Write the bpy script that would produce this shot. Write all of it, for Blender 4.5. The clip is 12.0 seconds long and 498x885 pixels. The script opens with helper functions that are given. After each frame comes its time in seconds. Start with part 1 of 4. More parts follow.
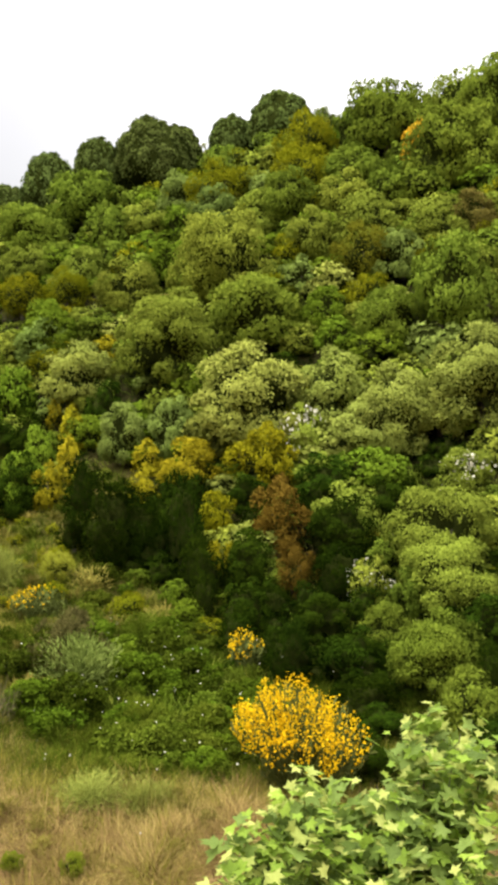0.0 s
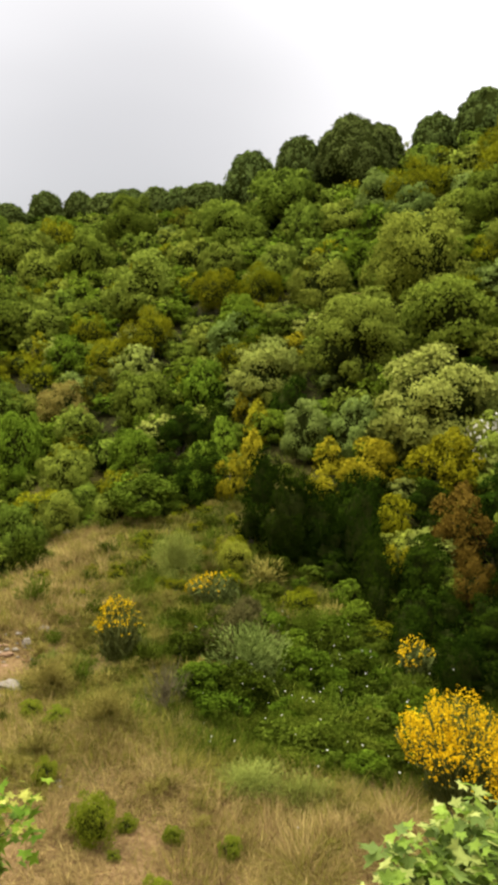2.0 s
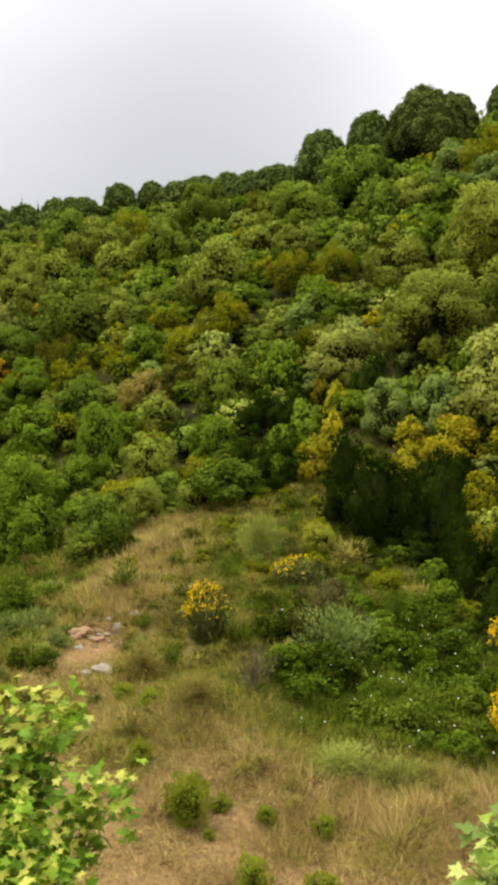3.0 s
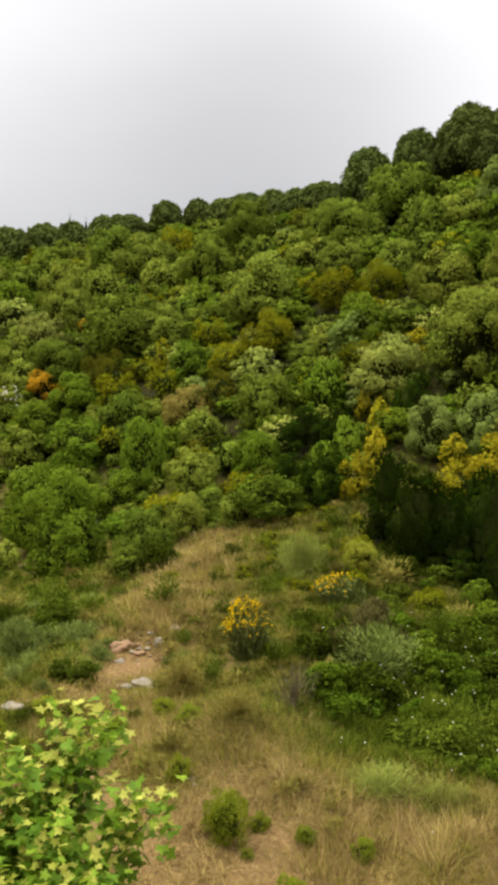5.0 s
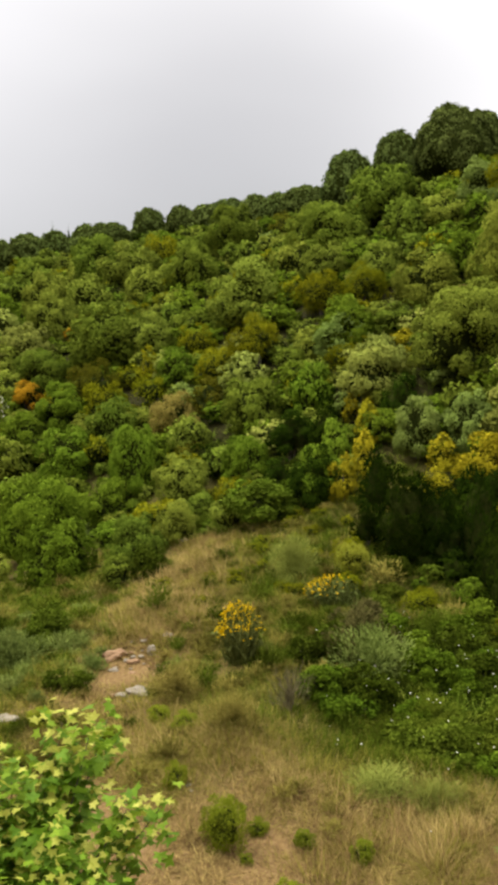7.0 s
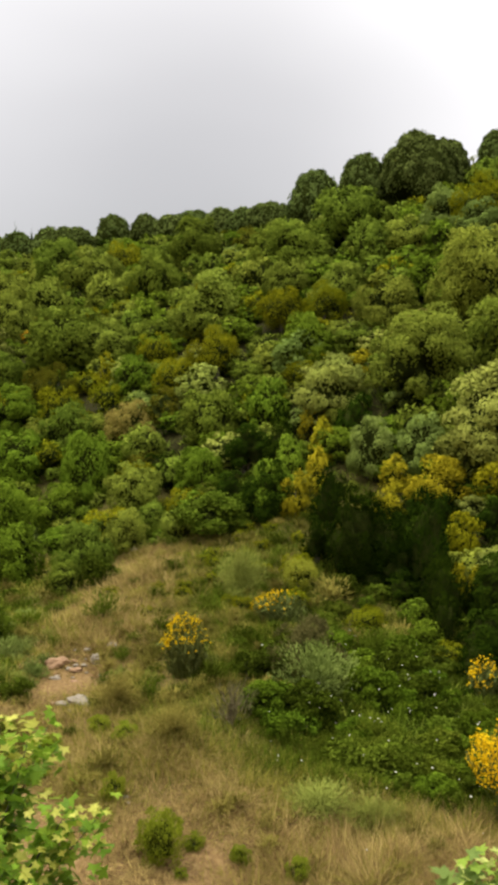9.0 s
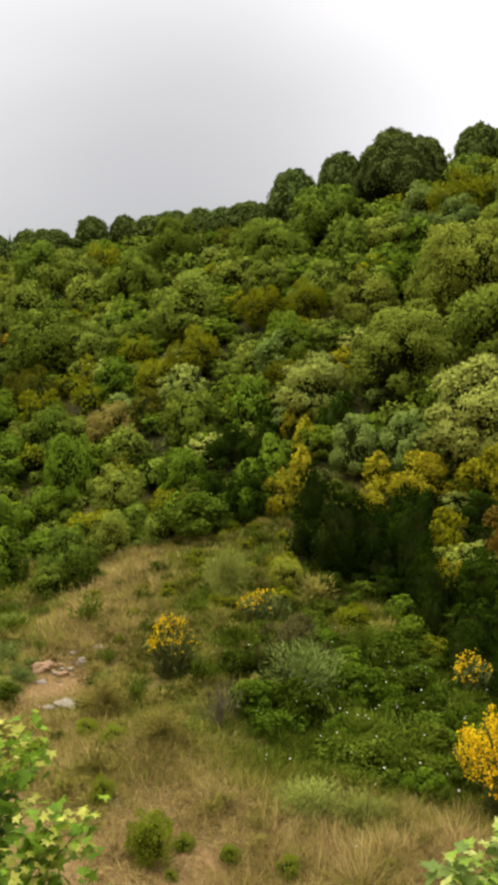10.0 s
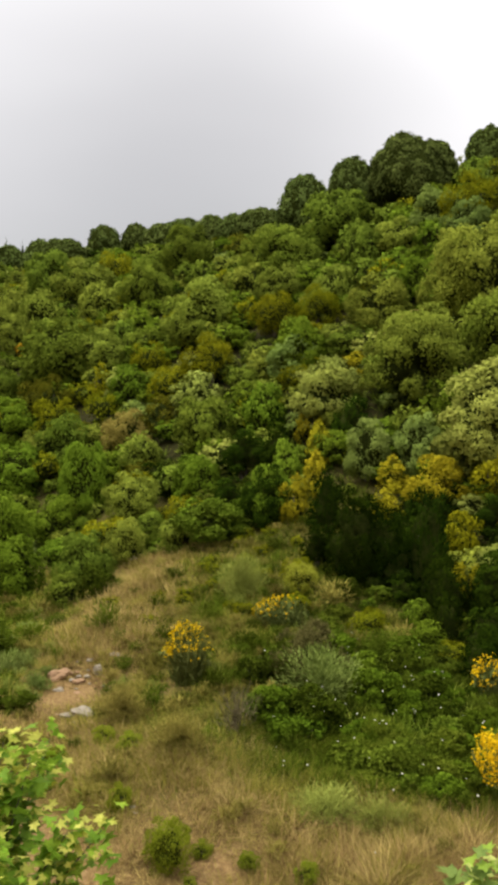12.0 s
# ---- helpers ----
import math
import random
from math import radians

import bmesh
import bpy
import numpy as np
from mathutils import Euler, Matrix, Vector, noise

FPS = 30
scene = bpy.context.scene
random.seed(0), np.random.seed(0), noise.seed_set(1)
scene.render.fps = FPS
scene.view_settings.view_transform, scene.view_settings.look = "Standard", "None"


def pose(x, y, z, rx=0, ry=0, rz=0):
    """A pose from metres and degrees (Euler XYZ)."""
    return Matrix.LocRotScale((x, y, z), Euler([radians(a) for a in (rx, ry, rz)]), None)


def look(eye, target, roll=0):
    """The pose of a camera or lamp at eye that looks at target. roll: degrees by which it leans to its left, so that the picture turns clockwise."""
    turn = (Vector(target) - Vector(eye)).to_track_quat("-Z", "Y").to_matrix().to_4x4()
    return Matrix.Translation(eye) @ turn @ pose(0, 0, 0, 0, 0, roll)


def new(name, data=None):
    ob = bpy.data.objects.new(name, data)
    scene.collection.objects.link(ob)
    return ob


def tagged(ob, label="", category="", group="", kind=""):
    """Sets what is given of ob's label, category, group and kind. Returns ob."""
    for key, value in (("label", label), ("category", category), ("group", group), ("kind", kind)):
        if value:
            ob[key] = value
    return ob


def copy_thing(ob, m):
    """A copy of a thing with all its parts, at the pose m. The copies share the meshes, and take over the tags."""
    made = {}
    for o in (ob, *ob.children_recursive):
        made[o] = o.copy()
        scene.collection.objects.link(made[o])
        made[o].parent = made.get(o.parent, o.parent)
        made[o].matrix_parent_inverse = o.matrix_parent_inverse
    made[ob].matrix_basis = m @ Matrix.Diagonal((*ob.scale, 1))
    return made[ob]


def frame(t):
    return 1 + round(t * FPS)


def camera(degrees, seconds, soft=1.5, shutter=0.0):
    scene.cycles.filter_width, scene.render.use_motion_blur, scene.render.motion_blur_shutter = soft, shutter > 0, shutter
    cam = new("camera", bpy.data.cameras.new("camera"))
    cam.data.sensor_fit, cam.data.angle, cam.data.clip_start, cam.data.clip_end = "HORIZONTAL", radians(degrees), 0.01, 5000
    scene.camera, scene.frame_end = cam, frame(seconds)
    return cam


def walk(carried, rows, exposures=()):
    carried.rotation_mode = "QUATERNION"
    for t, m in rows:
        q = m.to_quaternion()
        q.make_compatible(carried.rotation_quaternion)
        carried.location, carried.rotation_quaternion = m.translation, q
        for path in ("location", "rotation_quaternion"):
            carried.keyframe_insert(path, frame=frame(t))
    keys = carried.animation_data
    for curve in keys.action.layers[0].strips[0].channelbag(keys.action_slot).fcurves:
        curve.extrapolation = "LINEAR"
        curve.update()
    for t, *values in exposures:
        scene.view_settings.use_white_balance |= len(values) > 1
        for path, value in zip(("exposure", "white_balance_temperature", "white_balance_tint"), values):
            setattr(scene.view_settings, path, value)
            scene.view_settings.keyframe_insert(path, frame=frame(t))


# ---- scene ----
cam = camera(31.06, 12.0, soft=4.15)
# seconds, place, turn: a hand-held pan over a slope
PATH = [
    (0, pose(0.031, -0.014, 6.202, 86.29, 0.90, -9.55)),
    (0.5, pose(0.030, -0.012, 6.205, 86.05, -0.52, -6.23)),
    (1, pose(0.020, -0.005, 6.203, 86.28, -1.54, -2.32)),
    (1.5, pose(0.007, -0.000, 6.201, 86.59, -2.27, -0.57)),
    (2, pose(0.007, -0.001, 6.198, 86.08, -2.19, 2.25)),
    (2.5, pose(0.010, 0.004, 6.198, 84.40, -0.98, 5.55)),
    (3, pose(0.010, -0.000, 6.192, 84.92, 0.20, 7.21)),
    (5, pose(-0.003, 0.000, 6.201, 85.93, -0.29, 9.96)),
    (5.5, pose(0.000, 0.000, 6.200, 85.90, -0.00, 10.20)),
    (6, pose(0.004, 0.002, 6.199, 86.04, 0.78, 9.73)),
    (6.5, pose(0.008, -0.001, 6.192, 86.25, 0.97, 9.43)),
    (7, pose(0.005, -0.002, 6.192, 86.24, 1.19, 9.13)),
    (9, pose(-0.000, -0.009, 6.186, 87.09, -1.70, 6.39)),
    (9.5, pose(0.005, -0.011, 6.185, 87.23, -0.89, 5.56)),
    (10, pose(0.008, -0.014, 6.184, 87.10, -0.70, 5.26)),
    (10.5, pose(0.010, -0.015, 6.183, 87.26, -0.36, 5.45)),
    (11, pose(0.013, -0.014, 6.182, 87.29, -0.18, 5.66)),
    (11.5, pose(0.015, -0.014, 6.179, 87.48, -0.02, 5.81)),
    (12, pose(0.018, -0.013, 6.178, 87.48, 0.04, 6.12)),
]
walk(cam, PATH, [(0.0, 1.14), (0.5, 1.09), (1.0, 0.95), (2.0, 0.81), (2.5, 0.89), (3.0, 0.80), (5.5, 0.70), (9.0, 0.63), (12.0, 0.605)])

# ---- sky and light: a bright overcast noon, clearing a little to the right ----
SUN_FROM = Vector((-0.38, 0.02, 0.92)).normalized()
world = bpy.data.worlds.new("overcast_sky")
scene.world = world
world.use_nodes = True
nt = world.node_tree
nt.nodes.clear()


def node(tree, kind, **inputs):
    n = tree.nodes.new(kind)
    for k, v in inputs.items():
        n.inputs[k.replace("_", " ")].default_value = v
    return n


def math_node(tree, op, a, b=None, c=None):
    n = tree.nodes.new("ShaderNodeMath")
    n.operation = op
    for i, v in enumerate((a, b, c)):
        if v is None:
            continue
        if isinstance(v, (int, float)):
            n.inputs[i].default_value = v
        else:
            tree.links.new(v, n.inputs[i])
    return n.outputs[0]


def ramp(tree, fac, stops):
    n = tree.nodes.new("ShaderNodeValToRGB")
    while len(n.color_ramp.elements) < len(stops):
        n.color_ramp.elements.new(0.5)
    for e, (p, c) in zip(n.color_ramp.elements, stops):
        e.position, e.color = p, (*c, 1)
    tree.links.new(fac, n.inputs[0])
    return n.outputs[0]


sky = nt.nodes.new("ShaderNodeTexSky")
sky.sky_type = "NISHITA"
sky.sun_disc = False
sky.sun_elevation = math.asin(SUN_FROM.z)
sky.sun_rotation = math.atan2(SUN_FROM.x, SUN_FROM.y)
clear = node(nt, "ShaderNodeBackground", Strength=0.01)
nt.links.new(sky.outputs[0], clear.inputs[0])
# the cloud cover: brighter towards the zenith and the hidden sun, with broad grey folds
way = nt.nodes.new("ShaderNodeTexCoord")
parts = nt.nodes.new("ShaderNodeSeparateXYZ")
nt.links.new(way.outputs["Generated"], parts.inputs[0])
toward = nt.nodes.new("ShaderNodeVectorMath")
toward.operation = "DOT_PRODUCT"
nt.links.new(way.outputs["Generated"], toward.inputs[0])
toward.inputs[1].default_value = Vector((0.62, 0.66, 0.42)).normalized()
rise = math_node(nt, "MINIMUM", math_node(nt, "MAXIMUM", parts.outputs[2], 0.0), 0.45)
folds = node(nt, "ShaderNodeTexNoise", Scale=1.5, Detail=3.0, Roughness=0.45)
stretch = node(nt, "ShaderNodeMapping")
stretch.inputs["Scale"].default_value = (1.0, 1.0, 2.6)
stretch.inputs["Location"].default_value = (0.35, 0.2, 0.1)
nt.links.new(way.outputs["Generated"], stretch.inputs[0])
nt.links.new(stretch.outputs[0], folds.inputs["Vector"])
glow = math_node(nt, "POWER", math_node(nt, "MAXIMUM", toward.outputs["Value"], 0.0), 5.0)
level = math_node(nt, "MULTIPLY_ADD", rise, 1.2, 0.20)
level = math_node(nt, "MULTIPLY_ADD", glow, 0.5, level)
level = math_node(nt, "MULTIPLY_ADD", math_node(nt, "MAXIMUM", math_node(nt, "SUBTRACT", parts.outputs[2], 0.42), 0.0), 3.0, level)
level = math_node(nt, "MULTIPLY", level, math_node(nt, "MULTIPLY_ADD", folds.outputs[0], 0.5, 0.75))
bank = nt.nodes.new("ShaderNodeVectorMath")
bank.operation = "DOT_PRODUCT"
nt.links.new(way.outputs["Generated"], bank.inputs[0])
bank.inputs[1].default_value = Vector((-0.14, 0.95, 0.29)).normalized()
grey = math_node(nt, "POWER", math_node(nt, "MAXIMUM", bank.outputs["Value"], 0.0), 26.0)
level = math_node(nt, "MULTIPLY", level, math_node(nt, "MULTIPLY_ADD", grey, -0.32, 1.0))
cloud = node(nt, "ShaderNodeBackground")
cloud.inputs[0].default_value = (1.0, 0.970, 0.965, 1)
nt.links.new(level, cloud.inputs[1])
both = nt.nodes.new("ShaderNodeAddShader")
nt.links.new(clear.outputs[0], both.inputs[0])
nt.links.new(cloud.outputs[0], both.inputs[1])
out = nt.nodes.new("ShaderNodeOutputWorld")
nt.links.new(both.outputs[0], out.inputs[0])

sun = new("sun", bpy.data.lights.new("sun", "SUN"))
sun.data.energy, sun.data.angle, sun.data.color = 1.5, radians(28), (1.0, 0.96, 0.81)
sun.matrix_world = look(SUN_FROM * 100, (0, 0, 0))

# ---- materials ----
def leaf_material(name, base, alt, through_light=0.08, rough=0.75, spread=0.20, own_tilt=0.45, gloss=0.0):
    """Foliage: two colours mixed leaf by leaf, a shift of brightness plant by plant, and some light let through."""
    m = bpy.data.materials.new(name)
    m.use_nodes = True
    t = m.node_tree
    t.nodes.clear()
    geo = t.nodes.new("ShaderNodeNewGeometry")
    info = t.nodes.new("ShaderNodeObjectInfo")
    tint = t.nodes.new("ShaderNodeAttribute")
    tint.attribute_name = "tint"
    patch = node(t, "ShaderNodeTexNoise", Scale=0.9, Detail=2.0)
    t.links.new(geo.outputs["Position"], patch.inputs["Vector"])
    fine = node(t, "ShaderNodeTexNoise", Scale=20.0, Detail=3.0, Roughness=0.7)
    t.links.new(geo.outputs["Position"], fine.inputs["Vector"])
    f = math_node(t, "MULTIPLY_ADD", geo.outputs["Random Per Island"], 0.5, math_node(t, "MULTIPLY_ADD", patch.outputs[0], 1.0, -0.6))
    f = math_node(t, "MULTIPLY_ADD", fine.outputs[0], 0.8, f)
    f = math_node(t, "MINIMUM", math_node(t, "MAXIMUM", f, 0.0), 1.0)
    mix = t.nodes.new("ShaderNodeMix")
    mix.data_type = "RGBA"
    mix.inputs[6].default_value, mix.inputs[7].default_value = (*base, 1), (*alt, 1)
    t.links.new(f, mix.inputs[0])
    own = math_node(t, "FRACT", math_node(t, "ADD", info.outputs["Random"], tint.outputs["Fac"]))
    leaf_own = math_node(t, "MULTIPLY_ADD", geo.outputs["Random Per Island"], 0.3, 0.85)
    leaf_own = math_node(t, "MULTIPLY", leaf_own, math_node(t, "MULTIPLY_ADD", fine.outputs[0], 0.9 if own_tilt > 1 else 0.5, 0.55 if own_tilt > 1 else 0.75))
    value = math_node(t, "MULTIPLY", math_node(t, "MULTIPLY_ADD", own, spread * 2, 1 - spread), leaf_own)
    hue = math_node(t, "MULTIPLY_ADD", math_node(t, "FRACT", math_node(t, "MULTIPLY", own, 7.3)), 0.016, 0.492)
    hsv = t.nodes.new("ShaderNodeHueSaturation")
    t.links.new(mix.outputs[2], hsv.inputs["Color"])
    t.links.new(value, hsv.inputs["Value"])
    t.links.new(hue, hsv.inputs["Hue"])
    p = node(t, "ShaderNodeBsdfPrincipled", Roughness=rough, Specular_IOR_Level=gloss)
    tr = t.nodes.new("ShaderNodeBsdfTranslucent")
    # leaves of one spray lie alike: their own tilt is blended with the spray's
    spray = t.nodes.new("ShaderNodeAttribute")
    spray.attribute_name = "spray"
    turned = t.nodes.new("ShaderNodeVectorTransform")
    turned.vector_type, turned.convert_from, turned.convert_to = "VECTOR", "OBJECT", "WORLD"
    t.links.new(spray.outputs["Vector"], turned.inputs[0])
    lie = t.nodes.new("ShaderNodeVectorMath")
    lie.operation = "MULTIPLY_ADD"
    t.links.new(geo.outputs["Normal"], lie.inputs[0])
    lie.inputs[1].default_value = (own_tilt, own_tilt, own_tilt)
    unit_spray = t.nodes.new("ShaderNodeVectorMath")
    unit_spray.operation = "NORMALIZE"
    t.links.new(turned.outputs[0], unit_spray.inputs[0])
    t.links.new(unit_spray.outputs[0], lie.inputs[2])
    even = t.nodes.new("ShaderNodeVectorMath")
    even.operation = "NORMALIZE"
    t.links.new(lie.outputs[0], even.inputs[0])
    relief = node(t, "ShaderNodeBump", Strength=0.35, Distance=0.05)
    t.links.new(fine.outputs[0], relief.inputs["Height"])
    t.links.new(even.outputs[0], relief.inputs["Normal"])
    t.links.new(relief.outputs[0], p.inputs["Normal"])
    t.links.new(hsv.outputs[0], p.inputs["Base Color"])
    t.links.new(hsv.outputs[0], tr.inputs[0])
    ms = node(t, "ShaderNodeMixShader", Fac=through_light)
    t.links.new(p.outputs[0], ms.inputs[1])
    t.links.new(tr.outputs[0], ms.inputs[2])
    o = t.nodes.new("ShaderNodeOutputMaterial")
    t.links.new(ms.outputs[0], o.inputs[0])
    return m


def rough_material(name, stops, scale, bump_size=0.3, rough=0.85):
    """Bark and stone: a colour ramp over noise at two scales, with relief."""
    m = bpy.data.materials.new(name)
    m.use_nodes = True
    t = m.node_tree
    p = t.nodes["Principled BSDF"]
    geo = t.nodes.new("ShaderNodeNewGeometry")
    a = node(t, "ShaderNodeTexNoise", Scale=scale, Detail=5.0, Roughness=0.65)
    b = node(t, "ShaderNodeTexNoise", Scale=scale * 7, Detail=4.0)
    for n in (a, b):
        t.links.new(geo.outputs["Position"], n.inputs["Vector"])
    f = math_node(t, "MULTIPLY_ADD", b.outputs[0], 0.4, math_node(t, "MULTIPLY", a.outputs[0], 0.6))
    t.links.new(ramp(t, f, stops), p.inputs["Base Color"])
    p.inputs["Roughness"].default_value = rough
    bp = node(t, "ShaderNodeBump", Strength=bump_size, Distance=0.03)
    t.links.new(f, bp.inputs["Height"])
    t.links.new(bp.outputs[0], p.inputs["Normal"])
    return m


LEAF = {
    "oak": leaf_material("holm_oak_leaf", (0.071, 0.108, 0.011), (0.138, 0.181, 0.019)),
    "pine": leaf_material("pine_needles", (0.061, 0.086, 0.019), (0.117, 0.150, 0.035)),
    "mastic": leaf_material("mastic_leaf", (0.060, 0.100, 0.007), (0.122, 0.178, 0.013)),
    "olive": leaf_material("grey_green_leaf", (0.116, 0.147, 0.016), (0.204, 0.243, 0.030)),
    "light": leaf_material("new_oak_leaf", (0.151, 0.181, 0.026), (0.240, 0.271, 0.053)),
    "silver": leaf_material("silvery_leaf", (0.099, 0.141, 0.024), (0.172, 0.228, 0.048)),
    "golden": leaf_material("golden_green_leaf", (0.116, 0.127, 0.005), (0.201, 0.209, 0.008)),
    "yellow": leaf_material("yellowed_leaf", (0.190, 0.172, 0.008), (0.305, 0.268, 0.012)),
    "golden_yellow": leaf_material("yellow_green_leaf", (0.133, 0.132, 0.006), (0.230, 0.213, 0.007)),
    "rust": leaf_material("rusty_leaf", (0.077, 0.049, 0.006), (0.109, 0.076, 0.010)),
    "flush": leaf_material("reddish_shoot", (0.165, 0.112, 0.036), (0.195, 0.142, 0.048)),
    "rust_green": leaf_material("brown_green_leaf", (0.095, 0.090, 0.009), (0.120, 0.122, 0.009)),
    # two dark greens, lowered further to carry the shade at the wood's edge
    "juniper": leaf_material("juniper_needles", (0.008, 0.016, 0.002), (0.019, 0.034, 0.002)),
    "dark": leaf_material("shade_dark_leaf", (0.009, 0.020, 0.002), (0.025, 0.044, 0.003)),
    "orange": leaf_material("orange_bloom", (0.360, 0.203, 0.011), (0.420, 0.247, 0.015)),
    "vine": leaf_material("fresh_bramble_leaf", (0.034, 0.061, 0.004), (0.088, 0.131, 0.009), spread=0.35, own_tilt=1.4),
    "sage": leaf_material("sage_leaf", (0.083, 0.117, 0.018), (0.156, 0.189, 0.044), own_tilt=1.4, spread=0.3),
    "dull": leaf_material("dull_herb", (0.120, 0.104, 0.018), (0.180, 0.152, 0.034), spread=0.42, own_tilt=1.4),
    "dwarf": leaf_material("fresh_dwarf_leaf", (0.104, 0.138, 0.010), (0.198, 0.227, 0.016), own_tilt=1.4),
    "pale_dwarf": leaf_material("pale_dwarf_leaf", (0.150, 0.178, 0.014), (0.260, 0.271, 0.030), own_tilt=1.4),
    "bramble": leaf_material("bramble_leaf", (0.024, 0.042, 0.002), (0.077, 0.099, 0.010), spread=0.42, own_tilt=1.4),
    "brown": leaf_material("brown_heath_leaf", (0.062, 0.056, 0.016), (0.100, 0.088, 0.028)),
    "dead": leaf_material("dead_twigs", (0.085, 0.070, 0.034), (0.130, 0.108, 0.056), 0.1, own_tilt=1.4),
    "bloom": leaf_material("white_blossom", (0.525, 0.501, 0.396), (0.600, 0.567, 0.462), 0.3, spread=0.1),
    "broom_bloom": leaf_material("yellow_broom_flower", (0.585, 0.345, 0.006), (0.645, 0.450, 0.011), 0.35, spread=0.12),
    "broom_stem": leaf_material("broom_stem", (0.075, 0.092, 0.022), (0.115, 0.132, 0.034), 0.15),
    "plane": leaf_material("plane_leaf", (0.150, 0.290, 0.016), (0.290, 0.420, 0.036), 0.45, 0.5, gloss=0.1),
    "plane_pale": leaf_material("pale_plane_leaf", (0.317, 0.378, 0.072), (0.475, 0.502, 0.145), 0.45, 0.5, gloss=0.1),
    "plane_lime": leaf_material("lime_plane_leaf", (0.184, 0.290, 0.031), (0.294, 0.394, 0.056), 0.45, 0.5, gloss=0.1),
    # inner leaves of the right and left tree: darker copies painted as shade
    "plane_lightly_shaded": leaf_material("lightly_shaded_plane_leaf", (0.150, 0.230, 0.040), (0.250, 0.330, 0.075), 0.42, 0.5, gloss=0.1),
    "plane_shaded": leaf_material("shaded_plane_leaf", (0.085, 0.190, 0.012), (0.160, 0.280, 0.024), 0.40, 0.5, gloss=0.1),
    # yellow young leaves, made paler to paint the highlights as well
    "plane_yellow": leaf_material("yellow_plane_leaf", (0.400, 0.460, 0.045), (0.620, 0.620, 0.140), 0.45, 0.5, gloss=0.1),
    "straw": leaf_material("straw", (0.260, 0.188, 0.058), (0.350, 0.262, 0.095), 0.35, spread=0.42, own_tilt=1.4),
    "litter": leaf_material("brown_litter", (0.145, 0.092, 0.032), (0.205, 0.138, 0.052), 0.1, spread=0.42, own_tilt=1.4),
    "grass": leaf_material("dry_green_grass", (0.135, 0.126, 0.016), (0.210, 0.186, 0.034), 0.35, spread=0.42, own_tilt=1.4),
}
# inner twigs, coloured near black to put shade into the leaf gaps
SHADE_CORE = rough_material("crown_shade_core", [(0.3, (0.009, 0.013, 0.003)), (0.7, (0.031, 0.039, 0.007))], 8.0, 0.8, 1.0)
SHADE_CORE.node_tree.nodes["Principled BSDF"].inputs["Specular IOR Level"].default_value = 0.0
BARK = rough_material("grey_bark", [(0.3, (0.037, 0.031, 0.025)), (0.7, (0.105, 0.087, 0.068))], 6.0)
STONE = rough_material("pale_limestone", [(0.3, (0.130, 0.106, 0.072)), (0.7, (0.290, 0.250, 0.180))], 7.0, 0.8)
ORANGE_STONE = rough_material("ochre_sandstone", [(0.3, (0.180, 0.100, 0.046)), (0.7, (0.280, 0.170, 0.085))], 4.0)

# ---- ground ----
def soft(a, w):
    return w * np.logaddexp(0, np.asarray(a, float) / w)


def bump(x, y, cx, cy, wx, wy, turn=0.0):
    c, s = math.cos(turn), math.sin(turn)
    u, v = c * (x - cx) + s * (y - cy), c * (y - cy) - s * (x - cx)
    return np.exp(-(u / wx) ** 2 - (v / wy) ** 2)


def height(x, y):
    """The ground: a flat foot, a long hillside rising to a ridge that runs away to the left, a low knoll and a gully."""
    x, y = np.asarray(x, float), np.asarray(y, float)
    s, u = 0.6 * x + 0.8 * y, 0.6 * y - 0.8 * x
    steep = 0.552 - 0.032 * np.exp(-(((u - 52) / 14) ** 2)) + 0.048 / (1 + np.exp(np.clip((u - 38) / 4, -40, 40)))
    z = steep * (soft(s - 21, 2.5) - soft(s - 66, 4)) - 0.25 * (soft(s - 95, 8) - soft(s - 200, 8))
    z = z + 1.1 * bump(x, y, -2.5, 25, 6, 8) - 2.0 * bump(x, y, -19, 36, 12, 14) - 0.5 * bump(x, y, 3, 19, 3, 8)
    z = z + 4.7 / (1 + np.exp(np.clip((y - 1.6 - 0.02 * x) / 0.75, -40, 40)))  # an assumed, unseen bank under the camera
    z = z + 0.62 * (soft(-y - 9, 1.5) - soft(-y - 52, 4))  # unseen slope added behind it, to cut low sky light off the crowns
    near = np.exp(-((x / 60) ** 2 + ((y - 40) / 70) ** 2))
    z = z + near * (0.16 * np.sin(0.9 * x + 0.5 * y) * np.sin(0.7 * y - 0.4 * x) + 0.09 * np.sin(2.1 * x + 1) * np.sin(1.9 * y + 0.5 * x))
    return z
